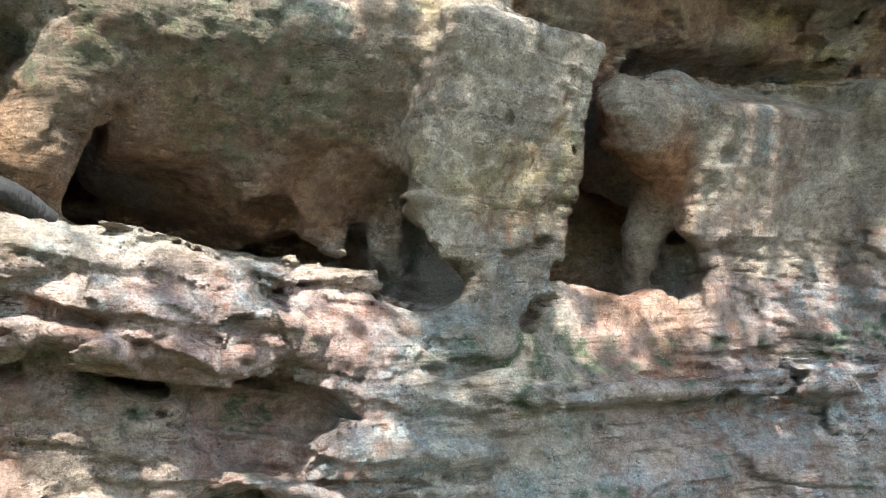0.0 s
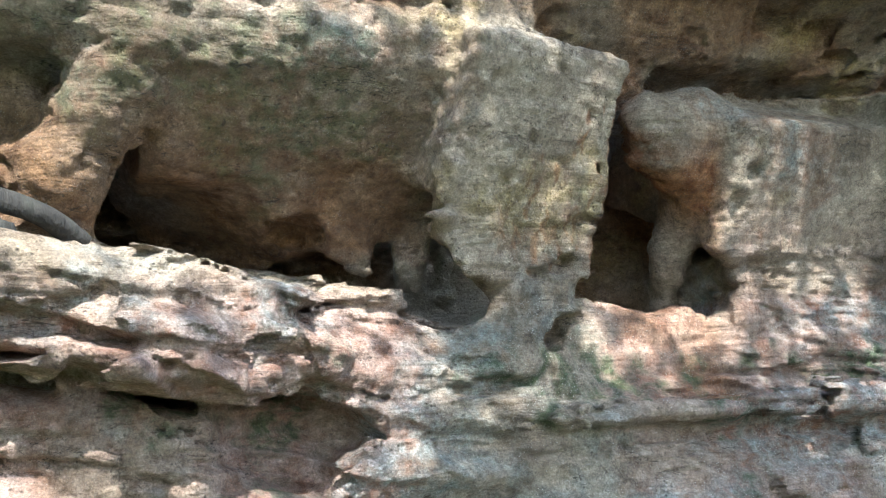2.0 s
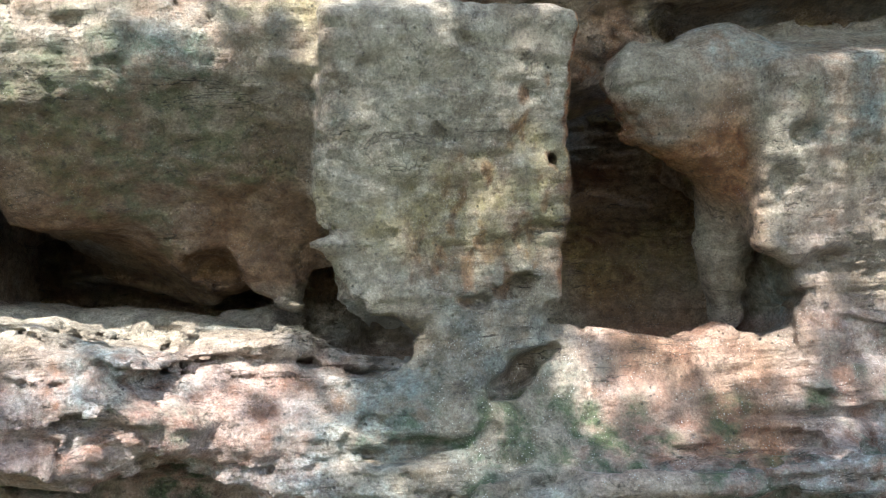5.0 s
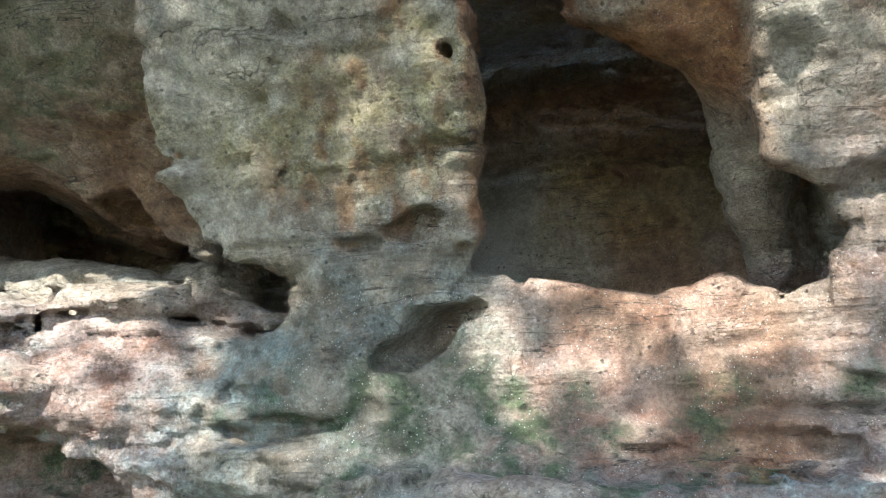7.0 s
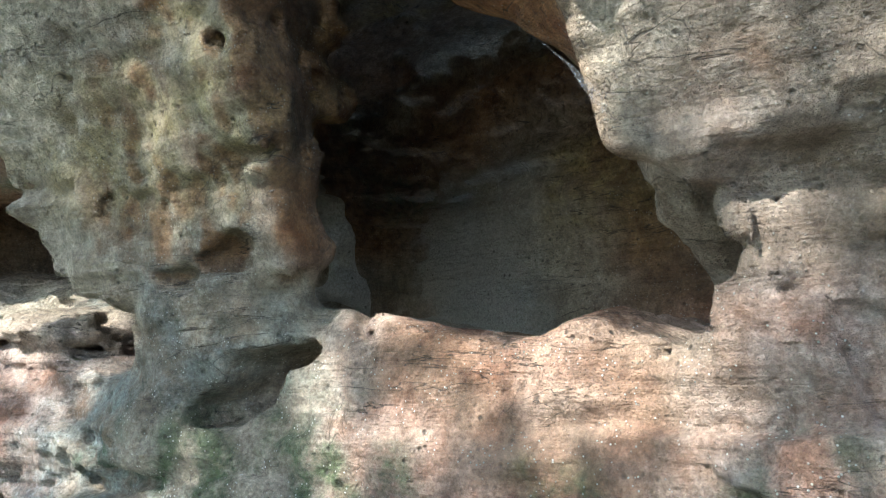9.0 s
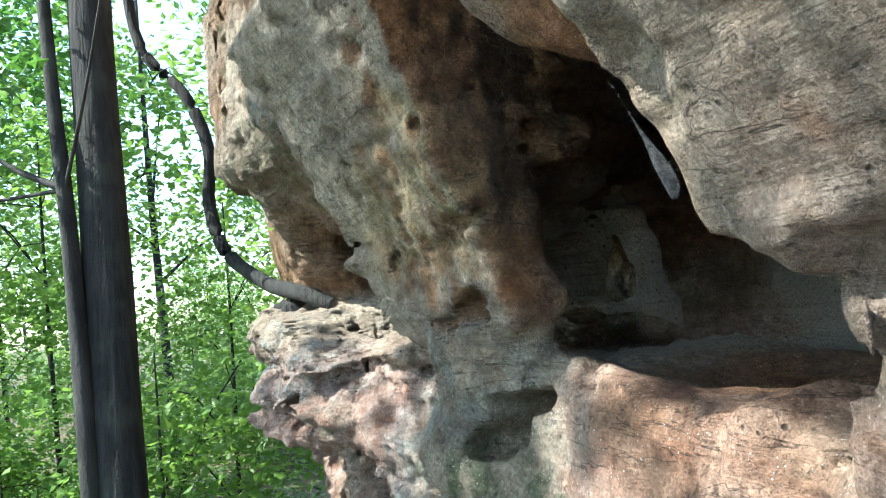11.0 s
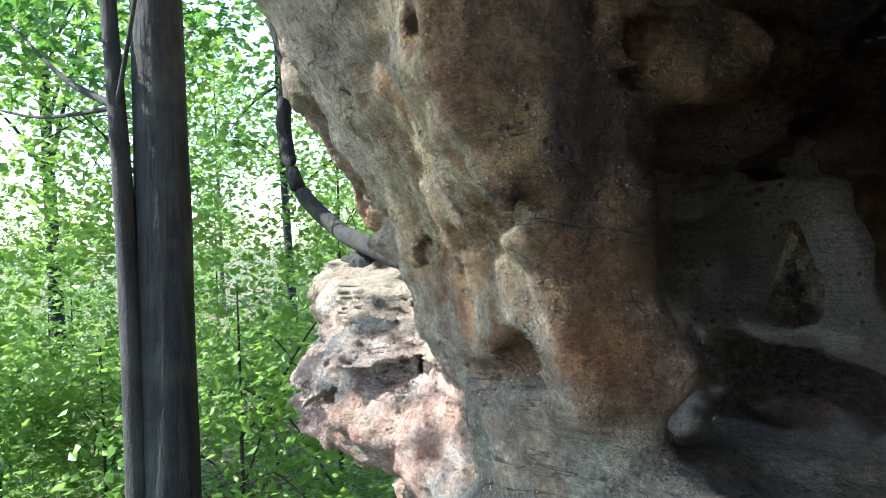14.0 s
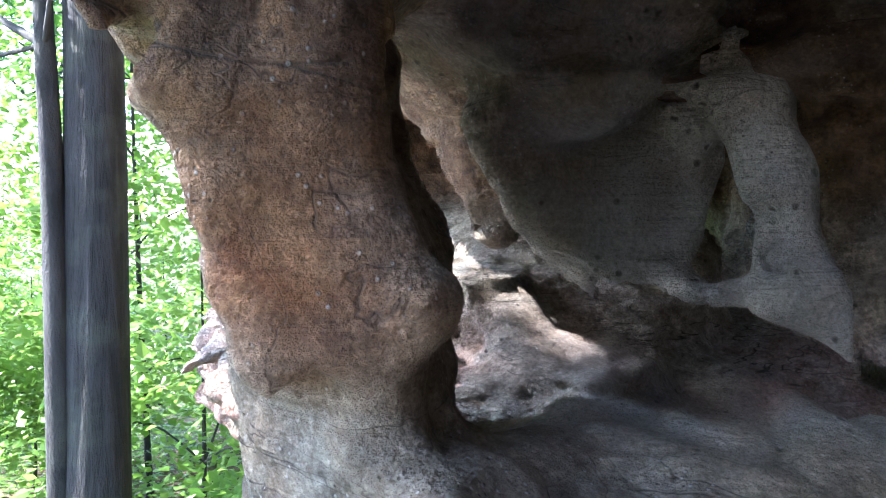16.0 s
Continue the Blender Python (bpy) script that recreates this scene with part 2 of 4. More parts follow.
def rock_shape(p):
    p = p + (np.stack([vnoise(p, 1.9, off=1), vnoise(p, 1.9, off=5), vnoise(p, 1.9, off=9)], 1) * 0.03).astype(np.float32)
    # the cliff behind everything, which strikes north-east, and the roof above
    d = block(p, (0.2, 6.0, 3.0), (12, 1.55, 7.0), (0, 0, 14), 0.1)
    d = join(d, block(p, (1.9, 5.0, 4.13), (3.2, 1.70, 1.0), (-6, 0, 12), 0.15), 0.1)
    d = join(d, block(p, (0.35, 3.95, 3.55), (1.3, 0.85, 0.52), (-6, 0, 29), 0.2), 0.12)
    d = join(d, block(p, (-1.5, 4.6, 5.2), (4.5, 2.2, 2.0), (10, 0, 20), 0.4), 0.3)
    # brow over the western hollow, its underside falling inwards
    d = join(d, block(p, (-0.94, 3.07, 3.32), (1.25, 0.72, 0.54), (0, 0, 29), 0.16), 0.1)
    d = join(d, block(p, (-0.63, 3.24, 2.885), (0.71, 0.50, 0.47), (50, 0, 29), 0.10), 0.1)
    d = join(d, limb(p, (-1.00, 2.40, 2.86), (-1.36, 2.54, 2.42), 0.17, 0.14), 0.1)
    d = join(d, limb(p, (-1.36, 2.54, 2.42), (-1.55, 2.66, 2.0), 0.13, 0.2), 0.1)
    d = join(d, block(p, (-2.4, 2.6, 2.9), (0.9, 0.6, 0.9), (12, 0, 29), 0.2), 0.15)
    # foot of the cliff
    d = join(d, block(p, (0.32, 3.93, 1.50), (1.35, 0.55, 0.42), (-8, 0, 29), 0.10), 0.08)
    d = join(d, block(p, (0.95, 4.05, 0.74), (1.9, 0.78, 0.55), (-16, 0, 14), 0.16), 0.15)
    d = join(d, block(p, (-1.0, 3.75, 0.85), (1.1, 0.55, 0.55), (-6, 0, 24), 0.14), 0.12)
    # east wall: leaning face over a lip, set back below
    d = join(d, block(p, (1.80, 4.29, 2.66), (0.75, 0.50, 0.37), (30, 0, 25), 0.07), 0.05)
    d = join(d, block(p, (3.1, 4.70, 2.5), (1.0, 0.60, 0.62), (20, 0, 16), 0.12), 0.12)
    d = join(d, block(p, (1.91, 4.58, 1.72), (0.76, 0.50, 0.50), (0, 0, 20), 0.08), 0.06)
    d = join(d, block(p, (3.2, 5.0, 1.6), (1.0, 0.60, 0.8), (0, 0, 16), 0.12), 0.1)
    d = join(d, limb(p, (0.95, 3.49, 2.78), (1.24, 3.85, 2.40), 0.14, 0.11), 0.1)
    d = join(d, ball(p, (1.17, 3.65, 2.72), (0.26, 0.16, 0.26), (20, 0, 25)), 0.1)
    d = join(d, limb(p, (1.37, 3.86, 2.14), (1.32, 3.97, 1.78), 0.09, 0.09), 0.06)
    # layered ledge
    d = join(d, block(p, (-1.27, 2.79, 1.90), (0.60, 0.50, 0.22), (12, 13, 28), 0.12), 0.06)
    d = join(d, ball(p, (-0.72, 2.76, 1.73), (0.28, 0.26, 0.14), (8, 10, 28)), 0.07)
    d = join(d, ball(p, (-1.02, 2.46, 1.78), (0.28, 0.22, 0.13), (0, 10, 20)), 0.06)
    d = join(d, ball(p, (-1.52, 2.36, 1.97), (0.18, 0.20, 0.17)), 0.05)
    d = join(d, block(p, (-1.40, 2.95, 1.42), (0.78, 0.42, 0.26), (6, 0, 24), 0.12), 0.06)
    d = join(d, limb(p, (-0.49, 2.95, 1.72), (-0.46, 3.08, 1.30), 0.11, 0.10), 0.08)
    # hollows
    d = cut(d, ball(p, (0.68, 3.97, 2.15), (0.58, 0.40, 0.31), (0, 0, 20)), 0.10)
    d = cut(d, limb(p, (0.35, 3.66, 2.12), (-0.45, 3.22, 2.10), 0.20, 0.17), 0.06)
    d = cut(d, limb(p, (-0.20, 2.85, 1.96), (0.0, 3.45, 2.02), 0.12, 0.15), 0.06)
    d = cut(d, limb(p, (0.86, 3.30, 2.58), (0.74, 3.85, 2.34), 0.09, 0.15), 0.05)
    d = cut(d, limb(p, (1.0, 3.45, 2.15), (0.85, 4.0, 2.13), 0.27, 0.28), 0.05)
    d = cut(d, limb(p, (1.06, 3.55, 2.06), (0.95, 4.1, 2.08), 0.16, 0.20), 0.05)
    d = cut(d, ball(p, (-1.14, 3.13, 2.33), (0.46, 0.42, 0.12), (0, 8, 29)), 0.06)
    d = cut(d, ball(p, (-0.66, 2.84, 1.42), (0.27, 0.22, 0.14), (0, 8, 29)), 0.06)
    d = cut(d, ball(p, (-0.56, 3.02, 1.42), (0.10, 0.18, 0.12)), 0.05)
    d = cut(d, ball(p, (1.22, 4.12, 1.95), (0.08, 0.2, 0.11)), 0.04)
    d = cut(d, ball(p, (1.75, 3.85, 3.03), (0.75, 0.28, 0.05), (0, 0, 14)), 0.05)
    d = cut(d, ball(p, (-1.75, 2.35, 2.55), (0.16, 0.3, 0.22)), 0.08)
    # deep back of the hollow, the way round its eastern jamb, and the room behind the web
    d = cut(d, ball(p, (0.62, 4.12, 2.12), (0.50, 0.40, 0.28), (0, 0, 20)), 0.08)
    d = cut(d, limb(p, (1.27, 3.66, 1.985), (1.14, 4.20, 1.98), 0.12, 0.12), 0.05)
    d = cut(d, ball(p, (-0.46, 3.74, 2.12), (0.22, 0.26, 0.19)), 0.05)
    d = cut(d, ball(p, (-0.02, 4.02, 2.16), (0.16, 0.16, 0.17)), 0.06)
    d = join(d, block(p, (-0.72, 4.14, 2.25), (0.22, 0.28, 0.36), (0, 0, 8), 0.08), 0.05)
    # underside of the brow, and the nose that hangs from it
    d = join(d, chunk(p, (-0.98, 3.42, 2.72), (0.62, 0.60, 0.56), (-1.08, 2.82, 2.56), (-0.39, -0.37, -0.84)), 0.06)
    d = join(d, limb(p, (-0.57, 3.34, 2.37), (-0.44, 3.36, 2.11), 0.20, 0.06), 0.08)
    d = cut(d, ball(p, (-0.70, 3.26, 2.27), (0.11, 0.14, 0.045), (0, 12, 29)), 0.03)
    d = cut(d, ball(p, (-0.50, 3.20, 2.165), (0.026, 0.07, 0.030)), 0.02)
    d = cut(d, ball(p, (-0.40, 3.21, 2.215), (0.014, 0.06, 0.014)), 0.01)
    # web of stone inside: nose edge, bridge, strut, arch and column, with the holes between
    here = within(p, (-0.42, 3.25, 1.78), (0.10, 4.05, 2.46))
    q = p[here]
    c = limb(q, (-0.17, 3.43, 2.27), (-0.22, 3.56, 2.07), 0.075, 0.045)
    c = join(c, block(q, (-0.265, 3.60, 2.20), (0.055, 0.15, 0.13), (-14, -10, 0), 0.04), 0.06)
    c = join(c, limb(q, (-0.14, 3.45, 2.33), (-0.17, 3.74, 2.265), 0.05, 0.025), 0.05)
    c = join(c, limb(q, (-0.21, 3.56, 2.06), (-0.18, 3.72, 2.06), 0.035, 0.028), 0.05)
    c = join(c, limb(q, (-0.15, 3.715, 2.06), (-0.17, 3.725, 2.26), 0.022, 0.016), 0.03)
    c = join(c, limb(q, (-0.21, 3.585, 2.04), (-0.22, 3.598, 1.97), 0.03, 0.026), 0.04)
    c = join(c, limb(q, (-0.19, 3.71, 2.05), (-0.18, 3.795, 1.97), 0.035, 0.040), 0.05)
    c = join(c, limb(q, (-0.18, 3.795, 1.97), (-0.15, 3.82, 1.86), 0.035, 0.045), 0.04)
    c = join(c, limb(q, (-0.11, 3.77, 2.34), (-0.08, 3.835, 2.20), 0.055, 0.040), 0.05)
    c = join(c, limb(q, (-0.08, 3.835, 2.20), (-0.09, 3.855, 2.05), 0.045, 0.065), 0.05)
    c = join(c, limb(q, (-0.09, 3.855, 2.05), (-0.08, 3.90, 1.90), 0.065, 0.060), 0.05)
    c = cut(c, ball(q, (-0.15, 3.755, 2.140), (0.12, 0.024, 0.050), (-8, 0, 0)), 0.015)
    c = cut(c, ball(q, (-0.20, 3.690, 2.180), (0.07, 0.045, 0.036)), 0.02)
    c = cut(c, ball(q, (-0.05, 3.822, 1.950), (0.07, 0.030, 0.026)), 0.015)
    c = cut(c, ball(q, (-0.03, 3.915, 1.915), (0.06, 0.022, 0.018)), 0.012)
    c = cut(c, ball(q, (-0.04, 3.825, 2.150), (0.03, 0.014, 0.014)), 0.01)
    c = cut(c, ball(q, (-0.04, 3.832, 2.105), (0.03, 0.010, 0.016)), 0.01)
    c = join(c, ball(q, (-0.13, 3.79, 2.035), (0.05, 0.07, 0.065)), 0.03)
    c = c + 0.010 * ease(0.1, 0.5, vnoise(q, 24, off=47)) + 0.008 * vnoise(q, 11, off=48)
    d[here] = join(d[here], c, 0.04)
    d = join(d, ball(p, (-0.56, 3.66, 1.955), (0.11, 0.13, 0.05)), 0.02)
    d = join(d, ball(p, (0.05, 3.93, 1.86), (0.20, 0.13, 0.06)), 0.05)
    d = cut(d, ball(p, (-0.15, 3.78, 1.93), (0.30, 0.13, 0.08)), 0.03)
    d = join(d, limb(p, (0.44, 3.56, 1.865), (0.10, 3.60, 1.85), 0.09, 0.08), 0.05)
    # pillar: a leaning slab on a waist, and its foot
    d = join(d, block(p, (0.285, 3.19, 2.68), (0.43, 0.20, 0.36), (28, 0, 33), 0.04), 0.05)
    d = join(d, block(p, (0.25, 3.285, 2.22), (0.41, 0.10, 0.22), (10, 0, 31), 0.06), 0.06)
    d = join(d, ball(p, (-0.05, 3.02, 2.25), (0.09, 0.07, 0.035), (0, -6, 31)), 0.05)
    d = join(d, ball(p, (0.29, 3.365, 1.97), (0.27, 0.12, 0.27), (0, 0, 31)), 0.06)
    d = join(d, ball(p, (0.08, 3.42, 1.60), (0.38, 0.30, 0.27), (0, 0, 20)), 0.10)
    d = cut(d, limb(p, (-0.16, 2.85, 2.04), (-0.06, 3.5, 2.05), 0.10, 0.11), 0.04)
    d = cut(d, limb(p, (-0.04, 2.95, 1.93), (0.04, 3.5, 1.95), 0.07, 0.08), 0.04)
    d = cut(d, ball(p, (0.465, 3.385, 1.795), (0.165, 0.15, 0.030), (0, -28, 30)), 0.01)
    d = cut(d, ball(p, (0.44, 3.40, 1.785), (0.10, 0.20, 0.050), (0, -34, 30)), 0.01)
    d = cut(d, ball(p, (0.47, 3.34, 2.085), (0.065, 0.07, 0.028), (0, -12, 31)), 0.015)
    d = cut(d, ball(p, (0.34, 3.25, 2.04), (0.05, 0.06, 0.026), (0, 10, 31)), 0.015)
    d = cut(d, ball(p, (0.63, 3.35, 2.47), (0.028, 0.07, 0.04), (0, 0, 31)), 0.02)
    d = cut(d, ball(p, (1.46, 3.58, 2.52), (0.045, 0.07, 0.028), (0, 0, 25)), 0.02)
    d = cut(d, limb(p, (1.42, 3.74, 2.105), (2.3, 4.06, 2.10), 0.02, 0.03), 0.03)
    # cracks: across the slab, down its face, in the foot and the mound
    line = ((-0.01, 2.95, 2.26), (0.12, 3.07, 2.255), (0.27, 3.175, 2.24), (0.45, 3.285, 2.23), (0.53, 3.315, 2.26), (0.64, 3.43, 2.27))
    here = within(p, (-0.1, 2.75, 1.45), (1.1, 3.75, 2.85))
    q, e = p[here], d[here]
    for a, b in zip(line, line[1:]):
        e = cut(e, limb(q, a, b, 0.013, 0.013), 0.012)
    e = cut(e, limb(q, (0.27, 2.86, 2.76), (0.22, 2.96, 2.5), 0.012, 0.008), 0.01)
    e = cut(e, ball(q, (0.15, 3.12, 1.545), (0.10, 0.06, 0.020), (0, 6, 25)), 0.015)
    d[here] = cut(e, limb(q, (0.93, 3.62, 1.80), (0.98, 3.65, 1.56), 0.022, 0.012), 0.02)
    # ragged shelf along the foot
    d = join(d, block(p, (1.05, 3.56, 1.37), (0.80, 0.28, 0.035), (-8, 0, 14), 0.02), 0.03)
    # ramp from the passage up to the ledge
    d = join(d, limb(p, (-0.30, 3.42, 1.74), (-1.05, 3.22, 2.00), 0.15, 0.17), 0.08)
    d = join(d, ball(p, (-0.74, 3.60, 1.95), (0.24, 0.20, 0.20)), 0.06)
    # worn edge beside the way in
    d = cut(d, limb(p, (1.27, 3.58, 2.2), (1.75, 3.62, 2.2), 0.11, 0.10), 0.05)
    d = cut(d, limb(p, (1.37, 3.63, 2.36), (1.33, 3.665, 2.24), 0.052, 0.042), 0.03)
    # fin that runs back and down from the rim
    d = join(d, limb(p, (1.20, 3.86, 2.48), (1.13, 4.10, 2.20), 0.15, 0.12), 0.06)
    d = join(d, limb(p, (1.13, 4.10, 2.20), (1.09, 4.34, 1.82), 0.12, 0.075), 0.05)
    return d


def rock_relief(p, d):
    x, y, z = p[:, 0], p[:, 1], p[:, 2]
    plain = d
    s = p.copy()
    s[:, 2] += 0.10 * vnoise(p, 0.9, off=21) + 0.07 * x + 0.16 * np.minimum(x + 0.3, 0)
    layered = np.clip(ease(2.2, 1.95, z) * ease(0.15, -0.3, x) + 0.35 * ease(1.75, 1.5, z) + 0.9 * ease(3.42, 3.6, y) * ease(1.0, 0.8, x) * ease(2.22, 2.32, z) + 0.18 - 0.13 * ease(0.7, 0.9, x) * ease(2.1, 2.2, z), 0, 1)
    beds = vnoise(s, 1.3, 1.3, 10, off=33) + 0.6 * np.abs(vnoise(s, 2.6, 2.6, 21, off=37)) - 0.3
    d = d + 0.06 * layered * beds
    layered = np.clip(layered + 0.4 * ease(2.16, 2.06, z) * ease(1.15, 1.3, x), 0, 1)
    # plates: each bed stands out or back by its own outline
    for thick, amp, seed in ((0.12, 0.062, 71), (0.040, 0.020, 77)):
        u = s[:, 2] / thick + 1.1 * vnoise(p, 1.7, off=seed)
        bed = np.floor(u)
        q = np.stack([p[:, 0] * 1.9 / thick * 0.085, p[:, 1] * 1.9 / thick * 0.085, bed * 0.731 + seed], 1)
        d = d + amp * np.clip(layered, 0.10, 1) * (vnoise(q, 1.0, off=seed) + 0.25 * np.abs(u - bed - 0.5))
    # joints: each bed is broken into blocks that stand out or back
    for thick, wide, amp, seed in ((0.13, 0.34, 0.085, 81), (0.045, 0.15, 0.022, 87)):
        u = s[:, 2] / thick + 0.9 * vnoise(p, 1.9, off=seed)
        k = [np.floor(p[:, i] / wide + 0.9 * vnoise(p, 2.6, off=seed + 2 + i) + 40 + 0.37 * np.floor(u)).astype(np.int32) & 31 for i in (0, 1)]
        d = d + amp * np.clip(layered - 0.12, 0, 1) * (LATTICE[k[0], k[1], np.floor(u).astype(np.int32) & 31] - 0.5)
    # open bedding cracks and flaked edges
    crack = 1 - ease(0.0, 0.10, np.abs(vnoise(s, 1.1, 1.1, 7, off=53)))
    split = 1 - ease(0.0, 0.06, np.abs(vnoise(s, 2.4, 2.4, 15, off=57)))
    d = d + (0.030 * crack + 0.018 * split) * np.clip(layered * 1.3, 0.25, 1) * ease(-0.3, 0.2, vnoise(p, 2.2, off=58))
    d = d + 0.020 * vnoise(p, 3.4, off=2) + 0.019 * (0.5 - np.abs(vnoise(p, 6.1, off=3))) + 0.017 * (0.5 - np.abs(vnoise(p, 14, off=4))) + 0.007 * vnoise(p, 34, off=6)
    comb = np.clip(ease(2.9, 3.1, z) + ease(3.5, 3.65, y) * ease(0.2, 0.0, x) * 0.9 + 0.05, 0, 1)
    pit = ease(0.40, 0.62, vnoise(p, 9.5, off=40)) * 0.05 * comb + ease(0.55, 0.75, vnoise(p, 15, off=44)) * 0.018
    # the web inside is thin and smoothly worn
    web = ease(0.16, 0.08, x) * ease(-0.42, -0.34, x) * ease(3.38, 3.46, y) * ease(2.38, 2.32, z) * ease(1.84, 1.9, z)
    face = ease(0.95, 1.15, x) * ease(2.14, 2.22, z) * ease(3.0, 2.9, z)
    return plain + (d + pit - plain) * (1 - 0.55 * web) * (1 - 0.5 * face) + 0.008 * face


def skin(lo, hi, h):
    """The rock's surface within a box, as vertices and quads: one vertex a cell that the surface crosses."""
    n = [int(round((b - a) / h)) + 1 for a, b in zip(lo, hi)]
    B = 6
    nb = [-(-a // B) for a in n]
    size = [a * B for a in nb]
    lo = np.array(lo, np.float32)
    axes = np.meshgrid(*[np.arange(a) for a in nb], indexing="ij")
    corner = np.stack([a.ravel() for a in axes], 1) * B
    mid = (lo + (corner + (B - 1) / 2) * h).astype(np.float32)
    dm = rock_shape(mid)
    field = np.repeat(np.repeat(np.repeat(dm.reshape(nb), B, 0), B, 1), B, 2).astype(np.float32)
    near = corner[np.abs(dm) < B * h * 0.9 + 0.17]
    o = np.stack([a.ravel() for a in np.meshgrid(*[np.arange(B)] * 3, indexing="ij")], 1)
    for part_ in np.array_split(near, max(1, len(near) // 1500)):
        idx = (part_[:, None, :] + o[None]).reshape(-1, 3)
        pts = (lo + idx * h).astype(np.float32)
        field[idx[:, 0], idx[:, 1], idx[:, 2]] = rock_relief(pts, rock_shape(pts))
    solid = field < 0
    c = [slice(0, -1), slice(1, None)]
    count = sum(solid[c[i], c[j], c[k]].astype(np.int8) for i in (0, 1) for j in (0, 1) for k in (0, 1))
    cells = np.argwhere((count > 0) & (count < 8))
    number = np.full(count.shape, -1, np.int32)
    number[cells[:, 0], cells[:, 1], cells[:, 2]] = np.arange(len(cells))
    total, hits = np.zeros((len(cells), 3)), np.zeros(len(cells))
    for axis in range(3):
        for a in (0, 1):
            for b in (0, 1):
                off = [0, 0, 0]
                off[(axis + 1) % 3], off[(axis + 2) % 3] = a, b
                far = list(off)
                far[axis] = 1
                i0, i1 = cells + off, cells + far
                v0, v1 = field[i0[:, 0], i0[:, 1], i0[:, 2]], field[i1[:, 0], i1[:, 1], i1[:, 2]]
                on = (v0 < 0) != (v1 < 0)
                w = v0[on] / (v0[on] - v1[on])
                total[on] += i0[on] + (i1[on] - i0[on]) * w[:, None]
                hits[on] += 1
    verts = lo + total / hits[:, None] * h
    quads = []
    for axis in range(3):
        s0, s1 = [slice(None)] * 3, [slice(None)] * 3
        s0[axis], s1[axis] = slice(0, -1), slice(1, None)
        e = np.argwhere(solid[tuple(s0)] != solid[tuple(s1)])
        b1, b2 = (axis + 1) % 3, (axis + 2) % 3
        e = e[(e[:, b1] > 0) & (e[:, b2] > 0) & (e[:, b1] < size[b1] - 1) & (e[:, b2] < size[b2] - 1)]
        inside = solid[e[:, 0], e[:, 1], e[:, 2]]
        ring = []
        for a, b in ((1, 1), (0, 1), (0, 0), (1, 0)):
            q = e.copy()
            q[:, b1] -= a
            q[:, b2] -= b
            ring.append(number[q[:, 0], q[:, 1], q[:, 2]])
        q = np.stack(ring, 1)
        q[~inside] = q[~inside][:, ::-1]
        quads.append(q)
    return verts.astype(np.float32), np.concatenate(quads)


def corner_normals(v, f):
    nrm = np.zeros_like(v)
    fn = np.cross(v[f[:, 2]] - v[f[:, 0]], v[f[:, 3]] - v[f[:, 1]])
    for k in range(4):
        np.add.at(nrm, f[:, k], fn)
    return nrm / (np.linalg.norm(nrm, axis=1, keepdims=True) + 1e-9)


